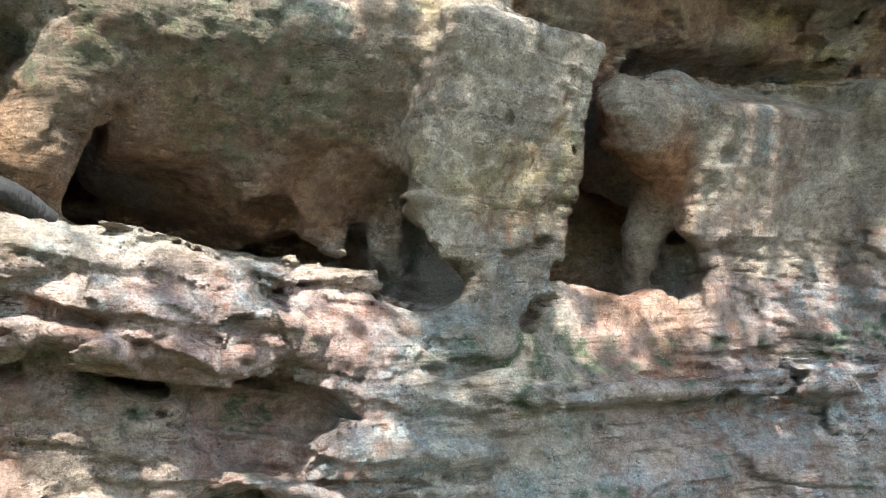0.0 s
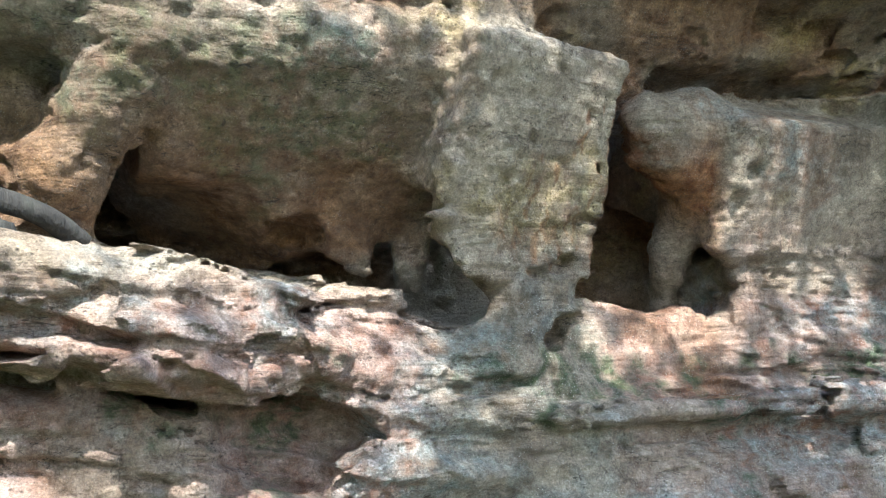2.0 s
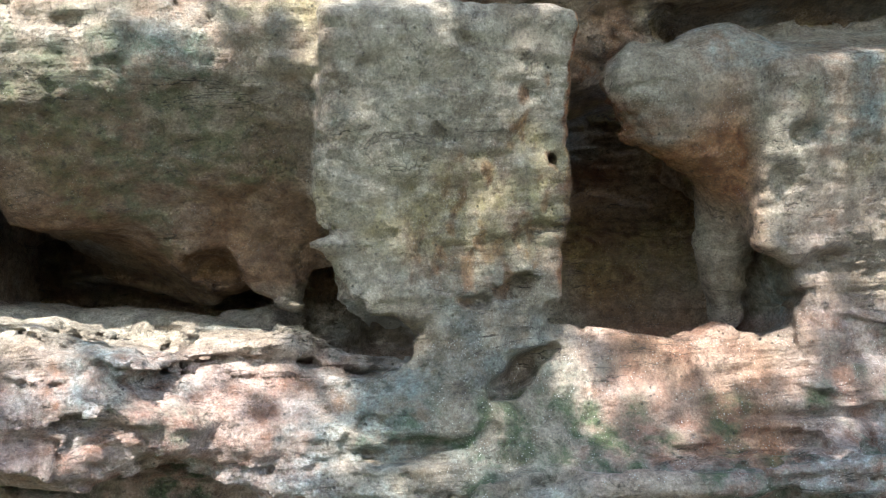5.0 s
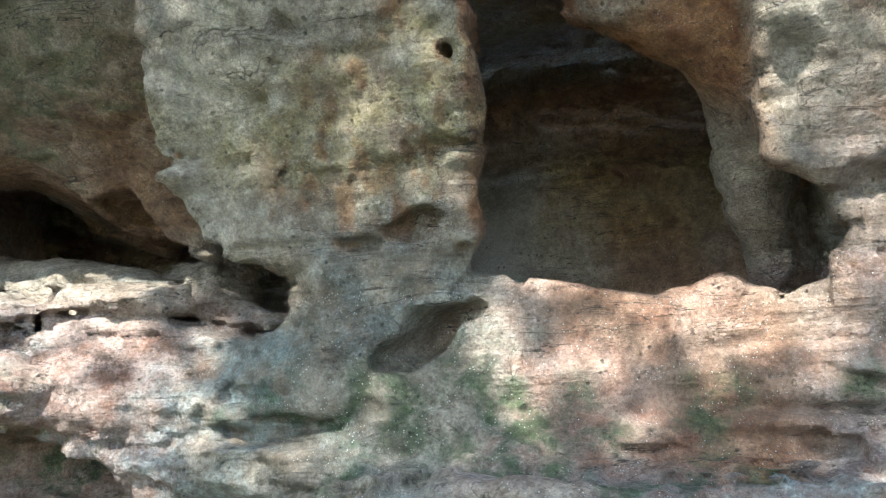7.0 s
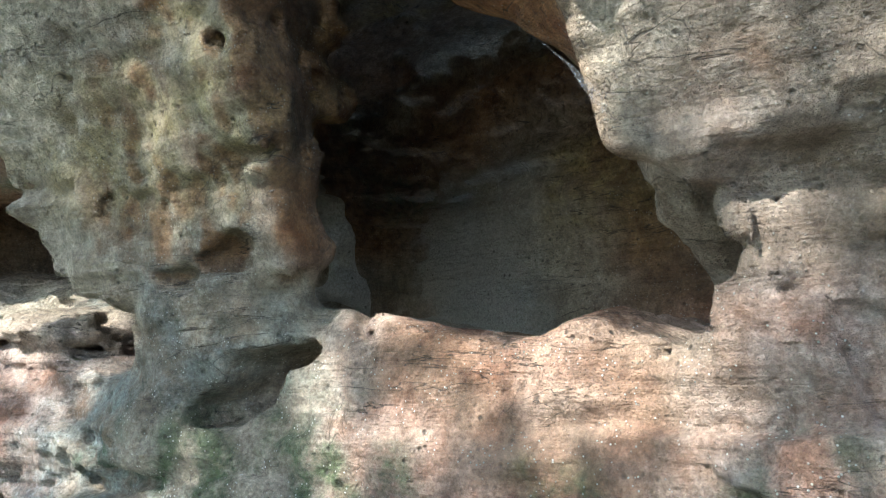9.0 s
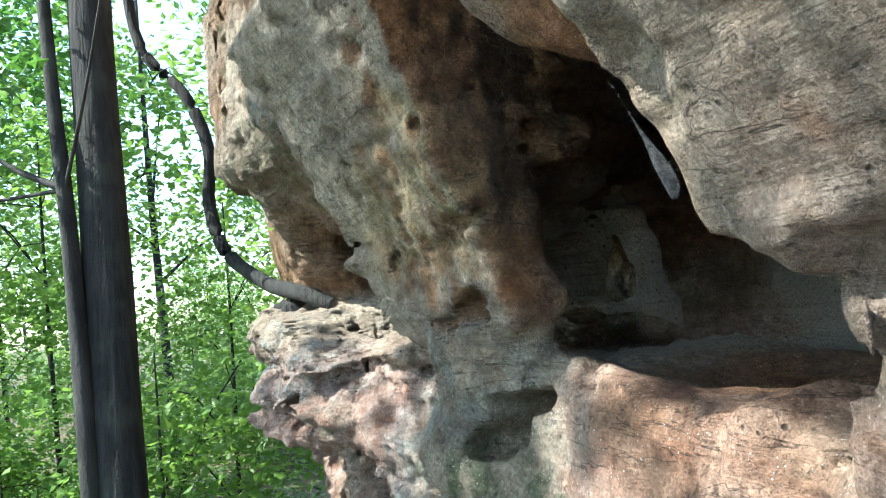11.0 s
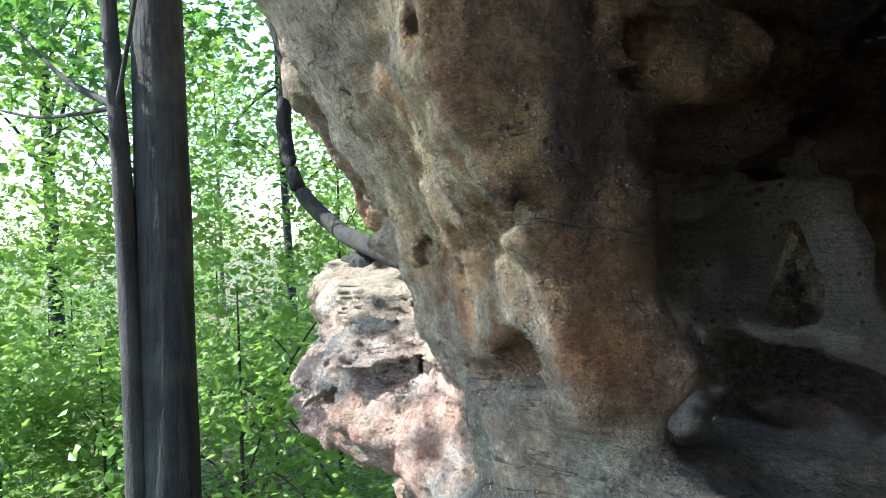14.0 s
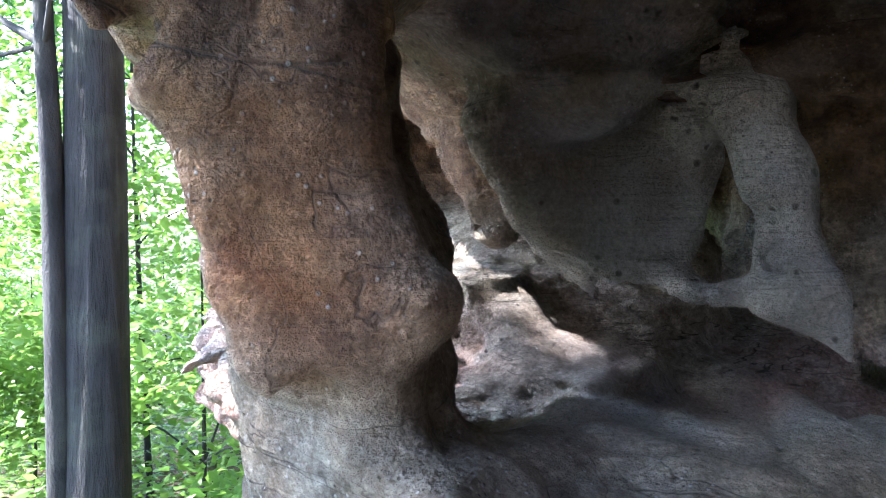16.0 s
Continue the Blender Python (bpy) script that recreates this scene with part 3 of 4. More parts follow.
def stains(v, nrm):
    """Where the sandstone is pink, orange, brown, grey-green, ochre, mossy, blackish or gritty, 0 to 1."""
    x, y, z = v.T
    n1, n2, n3 = fbm(v, 1.7, 3, 60), fbm(v, 3.1, 3, 70), fbm(v, 2.2, 3, 80)
    inside = ease(3.40, 3.62, y) * ease(-0.5, -0.2, x) * ease(1.35, 1.2, x) * ease(2.9, 2.7, z)
    west = ease(0.0, -0.3, x)
    low = ease(2.05, 1.8, z)
    out = {}
    out["pink"] = np.clip(low * west * (0.8 + 0.9 * n1) + ease(1.98, 1.9, z) * ease(0.5, 0.7, x) * (0.75 + 0.5 * n2) + 0.45 * ease(1.2, 1.5, x) * ease(2.5, 2.2, z) * (0.6 + n1), 0, 1)
    rim = ease(1.98, 2.12, z) * ease(0.45, 0.6, x) * ease(3.38, 3.5, y) * ease(1.02, 0.9, x) * ease(3.75, 3.6, y)
    out["orange"] = np.clip(inside * (0.2 + 0.8 * n1 + 0.5 * ease(2.2, 2.5, z)) + rim * (0.6 + n2) + 0.4 * ease(0.05, 0.4, n2) * ease(2.0, 2.2, z) * (1 - inside), 0, 1)
    out["brown"] = np.clip(west * ease(2.12, 2.25, z) * ease(2.8, 2.65, z) * (0.85 + 0.6 * n3) + ease(2.95, 3.1, z) * (0.65 + n2) + inside * ease(2.2, 2.4, z) * (0.45 + 0.6 * n3) + ease(0.42, 0.55, x) * ease(3.36, 3.46, y) * ease(0.8, 0.7, x) * ease(2.0, 2.15, z) * (0.55 + n3), 0, 1)
    out["teal"] = np.clip((1 - inside) * (0.55 * low * (1 - west) + 0.02 + 1.2 * n2) + inside * 0.4 * ease(2.25, 2.05, z) * ease(0.2, 0.0, x), 0, 1) * (1 - 0.8 * out["brown"])
    out["ochre"] = np.clip(ease(0.0, 0.4, n3) * ease(2.0, 2.3, z) * (1 - west), 0, 1) * 0.8
    out["moss"] = np.clip(ease(0.25, 0.55, fbm(v, 2.6, 3, 90)) * (ease(1.9, 1.6, z) * 0.9 + ease(2.25, 2.4, z) * west * 0.6), 0, 1)
    # blackish blotches towards the top of the hollow
    out["blackish"] = np.clip(inside * ease(0.0, 0.5, fbm(v, 1.9, 3, 95)) * ease(2.1, 2.3, z), 0, 1) * 0.3
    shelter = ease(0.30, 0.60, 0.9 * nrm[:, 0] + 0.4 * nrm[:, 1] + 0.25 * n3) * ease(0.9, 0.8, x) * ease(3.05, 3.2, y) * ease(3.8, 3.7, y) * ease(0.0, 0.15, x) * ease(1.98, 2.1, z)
    grey = inside * ease(0.35, 0.15, x) * ease(2.5, 2.4, z)
    out["brown"] = np.clip(out["brown"] * (1 - 0.7 * grey) + shelter * (0.45 + 0.9 * n3), 0, 1)
    out["teal"] = np.clip(out["teal"] * (1 - 0.9 * shelter) + 0.35 * grey * (1 + n2), 0, 1)
    out["ochre"] = out["ochre"] * (1 - 0.6 * shelter)
    out["blackish"] = out["blackish"] * (1 - 0.75 * grey)
    out["orange"] = np.clip(out["orange"] + shelter * (0.75 + 0.9 * n1) + inside * ease(0.05, -0.1, x) * ease(2.06, 1.98, z), 0, 1)
    # more blackish high in the hollow and on the pillar's rear-facing side
    out["blackish"] = np.clip(out["blackish"] + 0.3 * ease(2.3, 2.42, z) * ease(3.42, 3.55, y) * ease(1.0, 0.8, x) * ease(2.9, 2.6, z) * (0.3 + n1) * (1 - 0.85 * grey) + 0.8 * shelter * ease(0.35, 0.75, nrm[:, 1] + 0.3 * n2) * ease(2.15, 2.3, z), 0, 1)
    # dust on the hollow's floor, paler to make up for weak light
    out["dust_and_light"] = np.clip(inside * ease(2.08, 1.98, z) * ease(0.25, 0.6, nrm[:, 2]) * ease(0.35, 0.1, x), 0, 1) * 0.4
    # web painted paler too: dust plus light that doesn't reach it
    out["dust_and_light"] = np.clip(out["dust_and_light"] + 0.5 * inside * ease(0.2, 0.0, x) * ease(2.34, 2.24, z) * (0.8 + n2) + 0.6 * grey * (1 + n1), 0, 1)
    out["grit"] = np.clip(ease(2.0, 1.75, z) * ease(0.1, 0.35, x) + 0.4, 0, 1)
    return out


def rock_mesh(name, v, f, nrm, tone):
    used, inv = np.unique(f, return_inverse=True)
    mesh = bpy.data.meshes.new(name)
    mesh.from_pydata(v[used], [], inv.reshape(f.shape))
    for key, value in tone.items():
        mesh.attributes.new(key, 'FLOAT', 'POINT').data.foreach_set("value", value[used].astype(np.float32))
    mesh.materials.append(ROCK)
    mesh.polygons.foreach_set("use_smooth", np.ones(len(mesh.polygons), bool))
    mesh.normals_split_custom_set_from_vertices(nrm[used].tolist())
    return new(name, mesh)


def without_crumbs(v, f, least):
    """Leaves out pieces of fewer than so many vertices."""
    tag = np.arange(len(v))
    for _ in range(60):
        low = tag[f].min(1)
        fresh = tag.copy()
        for k in range(4):
            np.minimum.at(fresh, f[:, k], low)
        fresh = fresh[fresh[fresh]]
        if (fresh == tag).all():
            break
        tag = fresh
    count = np.bincount(tag, minlength=len(v))
    return f[count[tag[f[:, 0]]] >= least]


LO, HI = (-3.0, 2.0, 0.45), (3.4, 4.9, 3.75)
v, f = skin(LO, HI, 0.0142)
f = without_crumbs(v, f, 600)
nrm = corner_normals(v, f)
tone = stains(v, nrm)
mid = v[f].mean(1)
cx, cy, cz = mid.T
region = np.zeros(len(f), int)
region[(cz < 1.95) & (cx > -0.45)] = 1
region[(cz < 2.12 - 0.1 * (cx + 1)) & (cx <= -0.45) & (cy < 3.6)] = 2
region[(cx > 0.72) & (cz > 1.95) & (cz < 3.05) & (cy < 4.6)] = 3
region[(cx > -0.2) & (cx < 0.76) & (cz > 1.72) & (cz < 2.98) & (cy < 3.55)] = 4
region[(cx < 0.1) & (cx > -0.45) & (cz < 2.5) & (cz > 1.75) & (cy > 3.5)] = 5
ROCKS = [("wall_cliff", "brown weathered sandstone cliff overhanging a hollow", "cliff", "structure"),
         ("wall_base", "grey-green gritty sandstone foot of the cliff", "cliff", "structure"),
         ("rock_ledge", "layered pinkish sandstone ledge with flaking edges", "rock ledge", ""),
         ("wall_east", "pale grey-tan sandstone wall streaked with ochre", "cliff", "structure"),
         ("rock_pillar", "grey-tan sandstone pillar narrowing to a waist", "rock pillar", ""),
         ("rock_column", "honeycombed sandstone column inside the hollow", "rock column", "")]
LAYERS = {"rock_ledge": ("rock_layer", (1.45, 1.6, 1.75, 1.9)), "rock_pillar": ("rock_block", (1.92, 2.1, 2.36))}
for k, (name, label, category, kind) in enumerate(ROCKS):
    if name not in LAYERS:
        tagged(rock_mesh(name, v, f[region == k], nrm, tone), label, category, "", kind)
        continue
    whole = tagged(new(name), label, category)
    piece, cuts = LAYERS[name]
    level = np.searchsorted(cuts, cz + 0.12 * cx * (piece == "rock_layer") + 0.03 * vnoise(mid, 3, off=61))
    for j in range(len(cuts) + 1):
        here = (region == k) & (level == j)
        if here.any():
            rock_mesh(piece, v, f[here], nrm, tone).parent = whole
# the cliff beyond, coarser
v2, f2 = skin((-9.0, 1.2, -0.6), (9.0, 6.5, 7.2), 0.12)
m2 = v2[f2].mean(1)
outside = ((m2 < np.array(LO) + 0.06) | (m2 > np.array(HI) - 0.06)).any(1)
f2 = f2[outside]
far_n = corner_normals(v2, f2)
tagged(rock_mesh("wall_cliff_beyond", v2, f2, far_n, stains(v2, far_n)), "rough brown sandstone cliff beside and above the hollow", "cliff", "", "structure")


# ---- ground ----
def ground_z(x, y):
    rise = 0.62 * ease(0.0, 3.0, y) - 0.5 * ease(-1.0, -9.0, y) - 0.35 * ease(-1.5, -7.0, x) + 1.2 * ease(-9, -30, x)
    q = np.stack([x, y, 0 * x], 1)
    return rise + 0.10 * vnoise(q, 0.45, off=8) + 0.03 * vnoise(q, 1.9, off=9) + 0.012 * vnoise(q, 6, off=10)


def gz(x, y):
    return float(ground_z(np.array([x]), np.array([y]))[0])


def ground():
    n = 260
    u = np.linspace(-1, 1, n)
    a = np.sign(u) * (np.abs(u) * 8 + 300 * np.abs(u) ** 6)
    gx, gy = np.meshgrid(a - 1, a, indexing="ij")
    pts = np.stack([gx.ravel(), gy.ravel(), ground_z(gx.ravel(), gy.ravel())], 1)
    i = np.arange(n * n).reshape(n, n)
    faces = np.stack([i[:-1, :-1], i[1:, :-1], i[1:, 1:], i[:-1, 1:]], -1).reshape(-1, 4)
    mesh = bpy.data.meshes.new("ground")
    mesh.from_pydata(pts, [], faces)
    mesh.polygons.foreach_set("use_smooth", np.ones(len(mesh.polygons), bool))
    mesh.materials.append(SOIL)
    tagged(new("ground", mesh), "forest floor of brown leaf litter and soil", "ground", "", "structure")


# ---- plants ----
def mesh_of(name, verts, faces, mat, smooth=False):
    mesh = bpy.data.meshes.new(name)
    mesh.from_pydata(verts, [], faces)
    mesh.materials.append(mat)
    if smooth:
        mesh.polygons.foreach_set("use_smooth", np.ones(len(mesh.polygons), bool))
    return mesh


def part(name, mesh, parent, label=""):
    ob = new(name, mesh)
    ob.parent = parent
    if label:
        ob["label"] = label
    return ob


def tube(path, radii, sides=12, rough=0.0, seed=0):
    """Verts and faces of a tapering tube along a path, with a closed end."""
    rng = np.random.RandomState(seed)
    path = [Vector(q) for q in path]
    verts, faces = [], []
    for i, (c, r) in enumerate(zip(path, radii)):
        d = (path[min(i + 1, len(path) - 1)] - path[max(i - 1, 0)]).normalized()
        a = d.orthogonal().normalized() if abs(d.z) < 0.9 else d.cross(Vector((0, 1, 0))).normalized()
        b = d.cross(a)
        for k in range(sides):
            w = 2 * math.pi * k / sides
            rr = r * (1 + rough * (rng.rand() - 0.5) + rough * 0.8 * math.sin(3 * w + i * 0.35) * 0.5)
            verts.append(c + (a * math.cos(w) + b * math.sin(w)) * rr)
    for i in range(len(path) - 1):
        for k in range(sides):
            k1 = (k + 1) % sides
            faces.append((i * sides + k, i * sides + k1, (i + 1) * sides + k1, (i + 1) * sides + k))
    faces.append(tuple(range((len(path) - 1) * sides, len(path) * sides)))
    return [tuple(q) for q in verts], faces


def smooth_path(points, steps=8):
    """A bending line through points."""
    pts = [Vector(q) for q in points]
    pts = [2 * pts[0] - pts[1]] + pts + [2 * pts[-1] - pts[-2]]
    out = []
    for i in range(1, len(pts) - 2):
        a, b, c, d = pts[i - 1:i + 3]
        for s in range(steps):
            t = s / steps
            out.append(0.5 * (2 * b + (c - a) * t + (2 * a - 5 * b + 4 * c - d) * t * t + (3 * b - a - 3 * c + d) * t ** 3))
    return out + [pts[-2]]


def leaves(centres, size, seed, flat=0.5, spread=0.35):
    """Pointed leaves folded along the midrib, each of two faces, round the given centres."""
    rng = np.random.RandomState(seed)
    n = len(centres)
    c = np.asarray(centres) + rng.randn(n, 3) * 0.02
    up = rng.randn(n, 3) * (1 - flat) + np.array([0, 0, 1.0]) * flat * 2
    up /= np.linalg.norm(up, axis=1, keepdims=True)
    d = np.cross(up, rng.randn(n, 3))
    d /= np.linalg.norm(d, axis=1, keepdims=True)
    s = np.cross(up, d)
    L = (size * (0.6 + 0.8 * rng.rand(n)))[:, None]
    tip, side = d * L, s * L * spread
    droop = -up * L * 0.12
    v = np.stack([c - tip * 0.5, c + side - tip * 0.08 + droop, c + tip * 0.5 + droop, c - side - tip * 0.08 + droop], 1).reshape(-1, 3)
    i = np.arange(n)[:, None] * 4
    return v, np.concatenate([i + np.array([[0, 1, 2]]), i + np.array([[0, 2, 3]])])


def lobed_leaves(centres, size, seed):
    """Broad five-pointed leaves, each one fan of faces."""
    rng = np.random.RandomState(seed)
    reach = (0.95, 0.42, 0.85, 0.38, 0.55, 0.2, 0.55, 0.38, 0.85, 0.42)
    verts, faces = [], []
    for c in centres:
        m = Matrix.Translation(c) @ Euler((rng.randn() * 0.5, rng.randn() * 0.5, rng.rand() * 6.28)).to_matrix().to_4x4()
        L, i = size * (0.35 + 0.35 * rng.rand()), len(verts)
        verts.append(tuple(m @ Vector((0, 0, 0.02))))
        for k, r in enumerate(reach):
            a = 2 * math.pi * k / 10
            verts.append(tuple(m @ Vector((math.cos(a) * r * L, math.sin(a) * r * L, -0.25 * r * r * L))))
        faces += [(i, i + 1 + k, i + 1 + (k + 1) % 10) for k in range(10)]
    return verts, faces


def crown_points(n, clumps, radius, seed, tuft=0.22, hollow=0.3):
    rng = np.random.RandomState(seed)
    d = rng.randn(clumps, 3)
    d /= np.linalg.norm(d, axis=1, keepdims=True)
    c = d * (hollow + (1 - hollow) * rng.rand(clumps, 1) ** 0.5) * np.array(radius)
    pick = rng.randint(0, clumps, n)
    return c, c[pick] + rng.randn(n, 3) * np.array([tuft, tuft, tuft * 0.45]) * (0.5 + rng.rand(clumps, 1)[pick])


def tree_kind(name, label, height, r, crown_at, crown_r, leaf, count, clumps, seed, mat=LEAF, bark=BARK_SMOOTH, tuft=0.3):
    """A tree at the origin: a tapered trunk, limbs to the clumps, and a crown of leaves."""
    rng = np.random.RandomState(seed)
    top = Empty(name)
    n = 14
    sway = rng.randn(2) * height * 0.02
    line = [(sway[0] * math.sin(2.2 * i / n), sway[1] * math.sin(1.7 * i / n), -0.3 + (height + 0.3) * i / n) for i in range(n + 1)]
    rad = [r * (1.35 if i == 0 else 1.12 if i == 1 else 1 - 0.75 * i / n) for i in range(n + 1)]
    part("trunk", mesh_of("trunk", *tube(line, rad, 10, 0.1, seed), bark, True), top)
    c, pts = crown_points(count, clumps, crown_r, seed, tuft)
    base = np.array(crown_at)
    for k in range(min(7, clumps)):
        t = 0.45 + 0.5 * rng.rand()
        j = min(n - 1, int(t * n))
        a, e = Vector(line[j]), Vector(c[k] + base)
        part("limb", mesh_of("limb", *tube(smooth_path([a, a.lerp(e, 0.5) + Vector((0, 0, 0.12)), e], 4), np.linspace(rad[j] * 0.5, 0.006, 9), 6), bark, True), top)
    part("crown", mesh_of("crown", *leaves(pts + base, leaf, seed), mat), top)
    return tagged(top, label, "tree")


def Empty(name):
    return new(name)


ground()
rng = np.random.RandomState(3)

# the trees by the rock
BIG = Vector((-1.38, 1.40, 0))
big = Empty("tree")
bz = gz(BIG.x, BIG.y)
lean = [(BIG.x - 0.0225 * k + 0.006 * math.sin(k), BIG.y - 0.0144 * k, bz - 0.25 + 0.45 * k) for k in range(22)]
part("trunk", mesh_of("trunk", *tube(lean, [0.185, 0.145] + [0.13 - 0.003 * k for k in range(20)], 28, 0.07, 5), BARK, True), big)
c, pts = crown_points(2400, 40, (2.6, 2.4, 1.5), 11, 0.34)
top_at = np.array([-1.9, 0.9, 8.6])
for k in range(9):
    a, e = Vector(lean[13 + k % 6]), Vector(c[k] + top_at)
    part("limb", mesh_of("limb", *tube(smooth_path([a, a.lerp(e, 0.5) + Vector((0, 0, 0.2)), e], 5), np.linspace(0.06, 0.01, 11), 7), BARK, True), big)
part("crown", mesh_of("crown", *leaves(pts + top_at, 0.13, 12), LEAF), big)
tagged(big, "tall tree with straight furrowed dark bark beside the rock", "tree")

# slender stem grown against it
slim = Empty("tree")
sx, sy = -1.38, 1.19
sz = gz(sx, sy)
sline = smooth_path([(sx + 0.08, sy + 0.10, sz - 0.2), (sx + 0.05, sy + 0.08, sz + 1.0), (sx - 0.0, sy + 0.02, 2.35), (sx - 0.02, sy - 0.02, 2.9), (sx - 0.08, sy - 0.10, 3.6), (sx - 0.2, sy - 0.25, 5.4)], 5)
part("trunk", mesh_of("trunk", *tube(sline, np.linspace(0.055, 0.03, len(sline)), 16, 0.06, 8), BARK_SMOOTH, True), slim)
b0 = Vector((sx, sy, 2.86))
for e, r0 in (((-1.55, 0.45, 3.35), 0.022), ((-1.8, -0.1, 3.05), 0.012), ((-1.2, 1.6, 4.0), 0.012)):
    e = Vector(e)
    part("branch", mesh_of("branch", *tube(smooth_path([b0, b0.lerp(e, 0.5) - Vector((0, 0, 0.06)), e], 6), np.linspace(r0, 0.005, 13), 8), BARK_SMOOTH, True), slim)
c, pts = crown_points(900, 22, (0.95, 0.95, 0.55), 19, 0.2)
part("crown", mesh_of("crown", *lobed_leaves((pts + np.array([-1.85, 0.25, 3.6]))[:520], 0.12, 20), LEAF_DEEP), slim)
tagged(slim, "slender smooth-barked young tree with broad leaves", "tree")

# woody vine
vine = smooth_path([(-1.30, 2.56, 2.14), (-1.36, 2.40, 2.21), (-1.60, 2.13, 2.30), (-1.80, 1.85, 2.50), (-1.88, 1.74, 2.80), (-1.90, 1.75, 3.1), (-1.93, 1.62, 3.45), (-2.0, 1.3, 3.9), (-2.1, 1.2, 5.0), (-1.95, 1.2, 7.5)], 7)
tagged(new("vine", mesh_of("vine", *tube(vine, np.linspace(0.04, 0.03, len(vine)), 14, 0.12, 4), BARK_VINE, True)), "thick dark woody vine bending up from the ledge", "vine")

KINDS = [tree_kind("shrub", "leafy green understory shrub in sunlight", 1.7, 0.018, (0, 0, 1.1), (0.8, 0.8, 0.8), 0.062, 3400, 60, 31, LEAF, tuft=0.16),
         tree_kind("sapling", "thin sapling with sunlit green leaves", 3.6, 0.028, (0, 0, 2.6), (0.95, 0.95, 1.4), 0.07, 3600, 64, 32, LEAF, tuft=0.2),
         tree_kind("tree", "slender forest tree with a bright green crown", 8.0, 0.09, (0, 0, 6.0), (2.0, 2.0, 2.6), 0.14, 4200, 70, 33, LEAF, tuft=0.38),
         tree_kind("tree", "forest tree with deep green leaves", 9.5, 0.13, (0, 0, 7.0), (2.5, 2.5, 2.4), 0.15, 4600, 66, 34, LEAF_DEEP, tuft=0.42)]
for ob, far in zip(KINDS, ((-3.6, -0.9), (-5.2, 0.4), (-9.0, -2.0), (-7.5, -5.0))):
    ob.location = (*far, gz(*far))
for ob, family in zip(KINDS, ("understory shrubs", "saplings", "forest trees", "forest trees")):
    tagged(ob, group=family)
for k in range(95):
    ang = radians(-178 + 82 * rng.rand())
    dist = 4.0 + 26 * rng.rand() ** 1.25
    px, py = 1.0 + dist * math.cos(ang), 3.6 + dist * math.sin(ang)
    if math.hypot(px - BIG.x, py - BIG.y) < 1.3 or (py > 2.2 and px > -4):
        continue
    pick = rng.rand()
    kind = KINDS[0] if pick < 0.55 else KINDS[1] if pick < 0.9 else KINDS[2]
    if dist < 7 and kind in KINDS[2:]:
        kind = KINDS[0]
    if math.hypot(px, py) < 2.5:
        continue
    s = 0.75 + 0.5 * rng.rand()
    ob = copy_thing(kind, pose(px, py, gz(px, py), 0, 0, 360 * rng.rand()))
    ob.scale = (s, s, s)

# trees round the walk whose crowns let the sun through in spots
CANOPY = tree_kind("tree", "tall tree with an open leafy crown", 8.5, 0.12, (0, 0, 7.2), (2.2, 2.2, 1.3), 0.16, 2300, 34, 35, LEAF_DEEP, BARK, 0.27)
CANOPY.location = (-4.6, -5.2, gz(-4.6, -5.2))
for px, py, s, turn in ((2.4, -2.6, 0.9, 43.64), (3.53, -1.52, 1.04, 204.53), (2.94, -0.43, 0.88, 46.18), (7.2, -1.9, 1.0, 40), (8.6, -0.6, 0.95, 80), (2.8, -7.6, 1.1, 120), (6.5, -5.5, 1.15, 160), (9.5, -4, 1.2, 200)):
    ob = copy_thing(CANOPY, pose(px, py, gz(px, py), 0, 0, turn))
    ob.scale = (s, s, s)

# herbs on the forest floor
n = 85000
ang = np.radians(-180 + 100 * rng.rand(n))
dist = 2.6 + 16 * rng.rand(n) ** 1.4
hx, hy = 1 + dist * np.cos(ang), 3.6 + dist * np.sin(ang)
keep = (hy < 2.2) & (np.hypot(hx, hy) > 1.2) & (vnoise(np.stack([hx, hy, 0 * hx], 1), 0.9, off=50) > -0.35)
hx, hy = hx[keep], hy[keep]
hz = ground_z(hx, hy) + 0.04 + 0.42 * rng.rand(len(hx)) ** 1.5
tagged(new("undergrowth", mesh_of("undergrowth", *leaves(np.stack([hx, hy, hz], 1), 0.062, 51, 0.65, 0.4), LEAF)), "low green leafy undergrowth covering the forest floor", "undergrowth", "", "stuff")


# ---- cobweb hung at the rim ----
def cobweb_material():
    m = Nodes("dusty_silk")
    m.finish((0.8, 0.82, 0.85), 0.6)
    strands = m.noise(240, 3, 0.7, vector=m.stretch(1, 1, 0.25))
    m.put(m.span(strands, 0.35, 0.65, 0.006, 0.075), m.bsdf.inputs["Alpha"])
    return m.mat


SILK = cobweb_material()


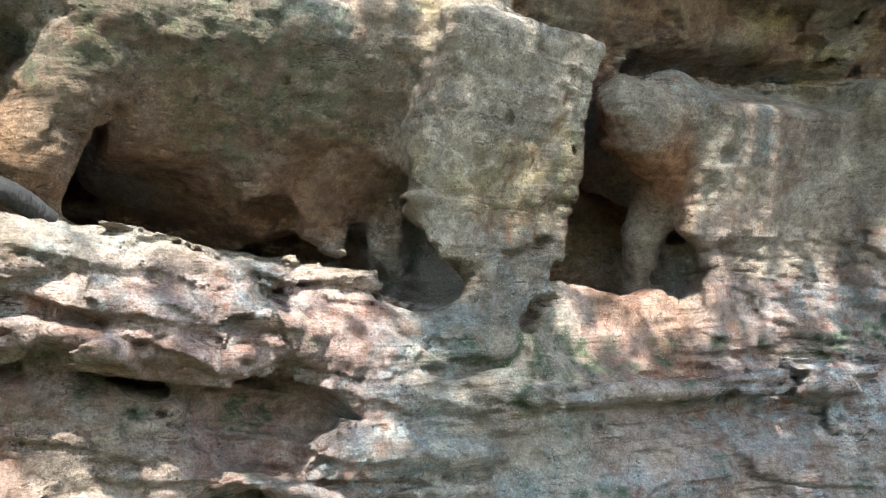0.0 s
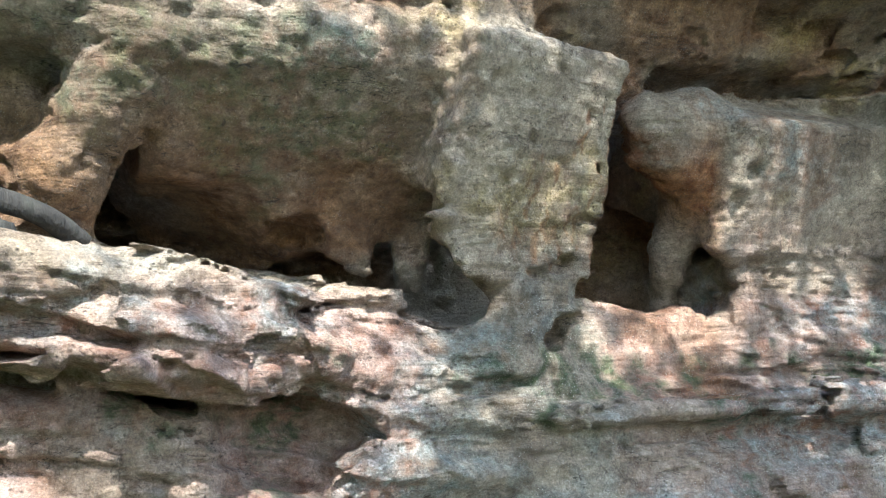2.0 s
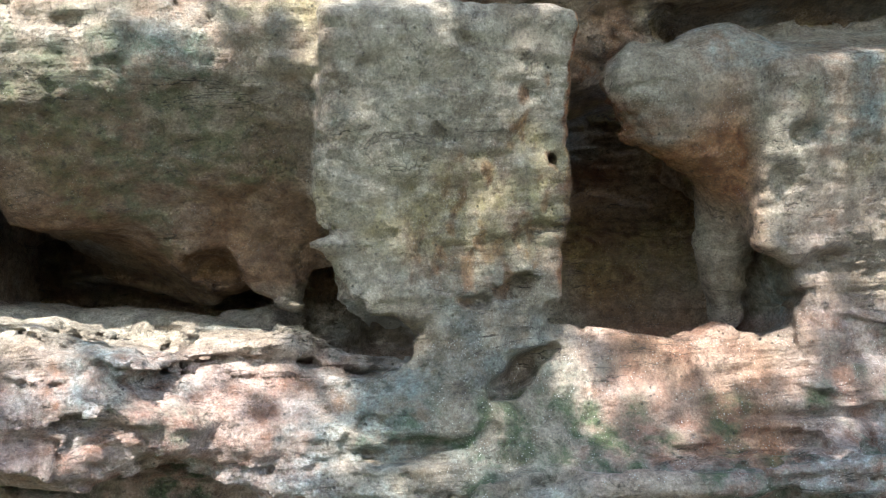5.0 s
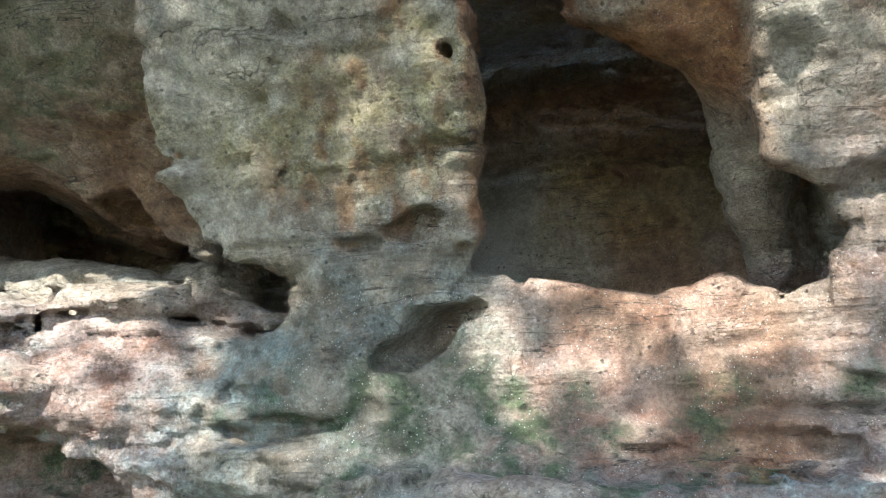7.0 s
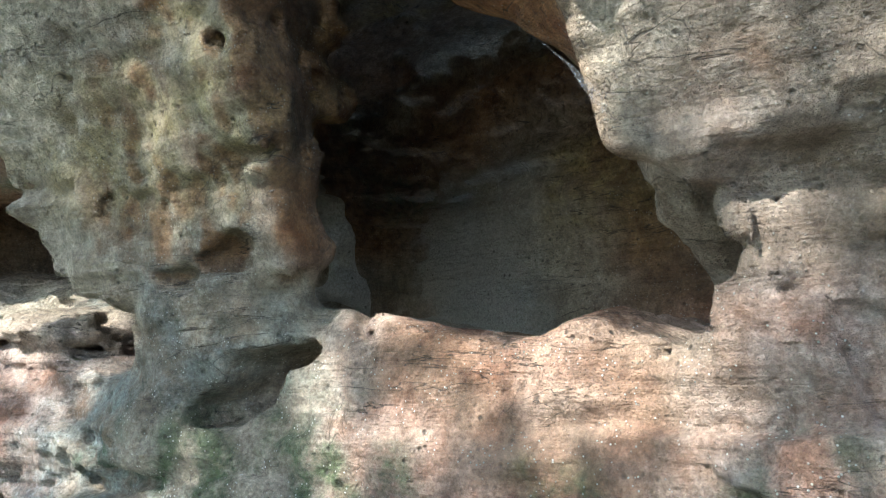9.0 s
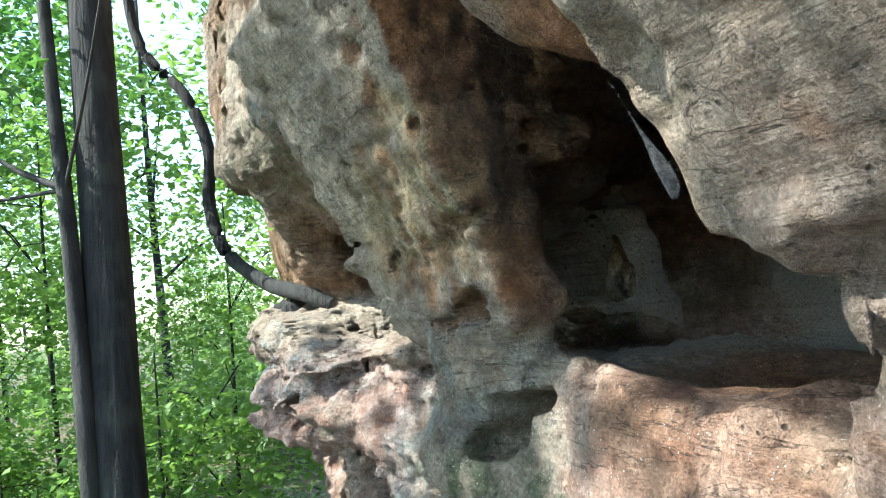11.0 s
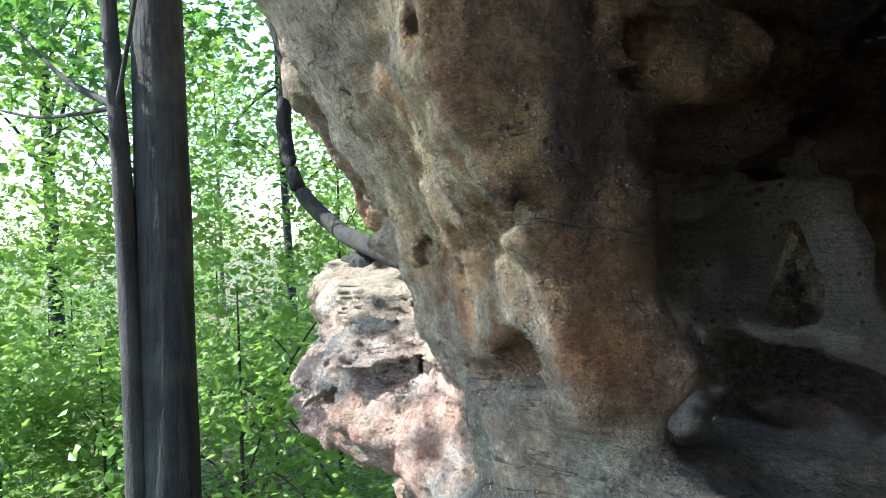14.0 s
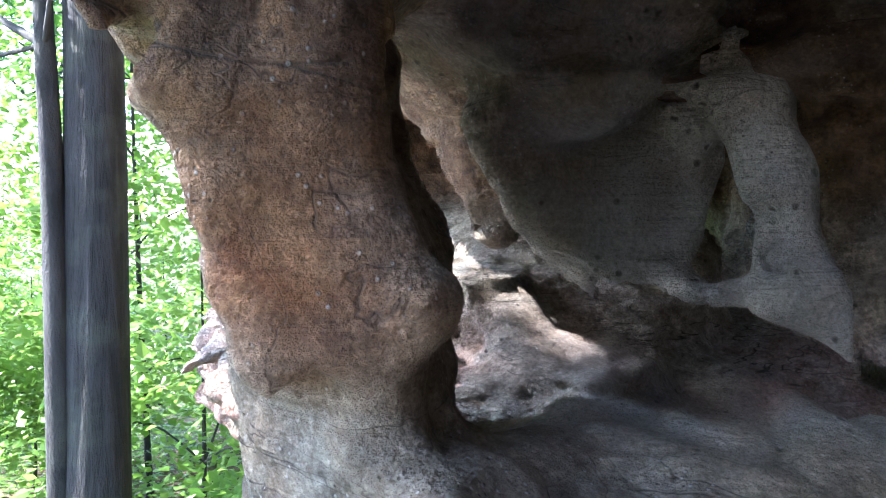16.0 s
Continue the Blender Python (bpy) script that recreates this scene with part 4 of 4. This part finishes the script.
def cobweb():
    top, mid_, foot = Vector((1.15, 3.637, 2.40)), Vector((1.274, 3.667, 2.268)), Vector((1.316, 3.687, 2.183))
    side = Vector((0.35, 0.90, 0.1)).normalized()
    out = Vector((-0.8, 0.3, 0)).normalized()
    whole = new("cobweb")
    rows, across = 22, 9
    pts, faces = [], []
    for i in range(rows + 1):
        t = i / rows
        c = top.lerp(mid_, t / 0.6) if t < 0.6 else mid_.lerp(foot, (t - 0.6) / 0.4)
        w = 0.0015 + 0.016 * max(0.0, (t - 0.45) / 0.55) ** 1.5 * (1.0 if t < 0.8 else 1 - 3.2 * (t - 0.8))
        for k in range(across + 1):
            u = 2 * k / across - 1
            sag = 0.014 * (1 - u * u) * max(0.0, t - 0.4)
            lift = 0.02 * max(0.0, abs(u) - 0.6) * max(0.0, t - 0.6) * 5
            pts.append(c + side * w * u - out * sag + Vector((0, 0, lift)))
    for i in range(rows):
        for k in range(across):
            a = i * (across + 1) + k
            faces.append((a, a + 1, a + across + 2, a + across + 1))
    part("sheet", mesh_of("sheet", [tuple(q) for q in pts], faces, SILK, True), whole)
    for e in ((1.33, 3.755, 2.245), (1.335, 3.75, 2.205), (1.30, 3.76, 2.28)):
        part("strand", mesh_of("strand", *tube([mid_.lerp(foot, 0.5), Vector(e)], [0.0003, 0.0002], 5), SILK), whole)
    tagged(whole, "pale grey cobweb sheet hanging from the rock rim", "cobweb")


cobweb()


# ---- root burl at the foot of the vine ----
def burl(at, size, seed):
    bm = bmesh.new()
    bmesh.ops.create_icosphere(bm, subdivisions=5, radius=1.0)
    for q in bm.verts:
        d = q.co.normalized()
        k = 1 + 0.22 * noise.noise(d * 1.9 + Vector((seed, 0, 0))) + 0.14 * abs(noise.noise(d * 4.5)) + 0.05 * noise.noise(d * 12)
        q.co = Vector((d.x * size[0], d.y * size[1], d.z * size[2])) * k
    mesh = bpy.data.meshes.new("root_burl")
    bm.to_mesh(mesh)
    bm.free()
    mesh.polygons.foreach_set("use_smooth", np.ones(len(mesh.polygons), bool))
    mesh.materials.append(BARK_VINE)
    ob = new("root_burl", mesh)
    ob.location = at
    return tagged(ob, "dark gnarled root burl resting on the ledge", "root")


burl((-1.50, 2.30, 2.03), (0.13, 0.14, 0.15), 3.0)
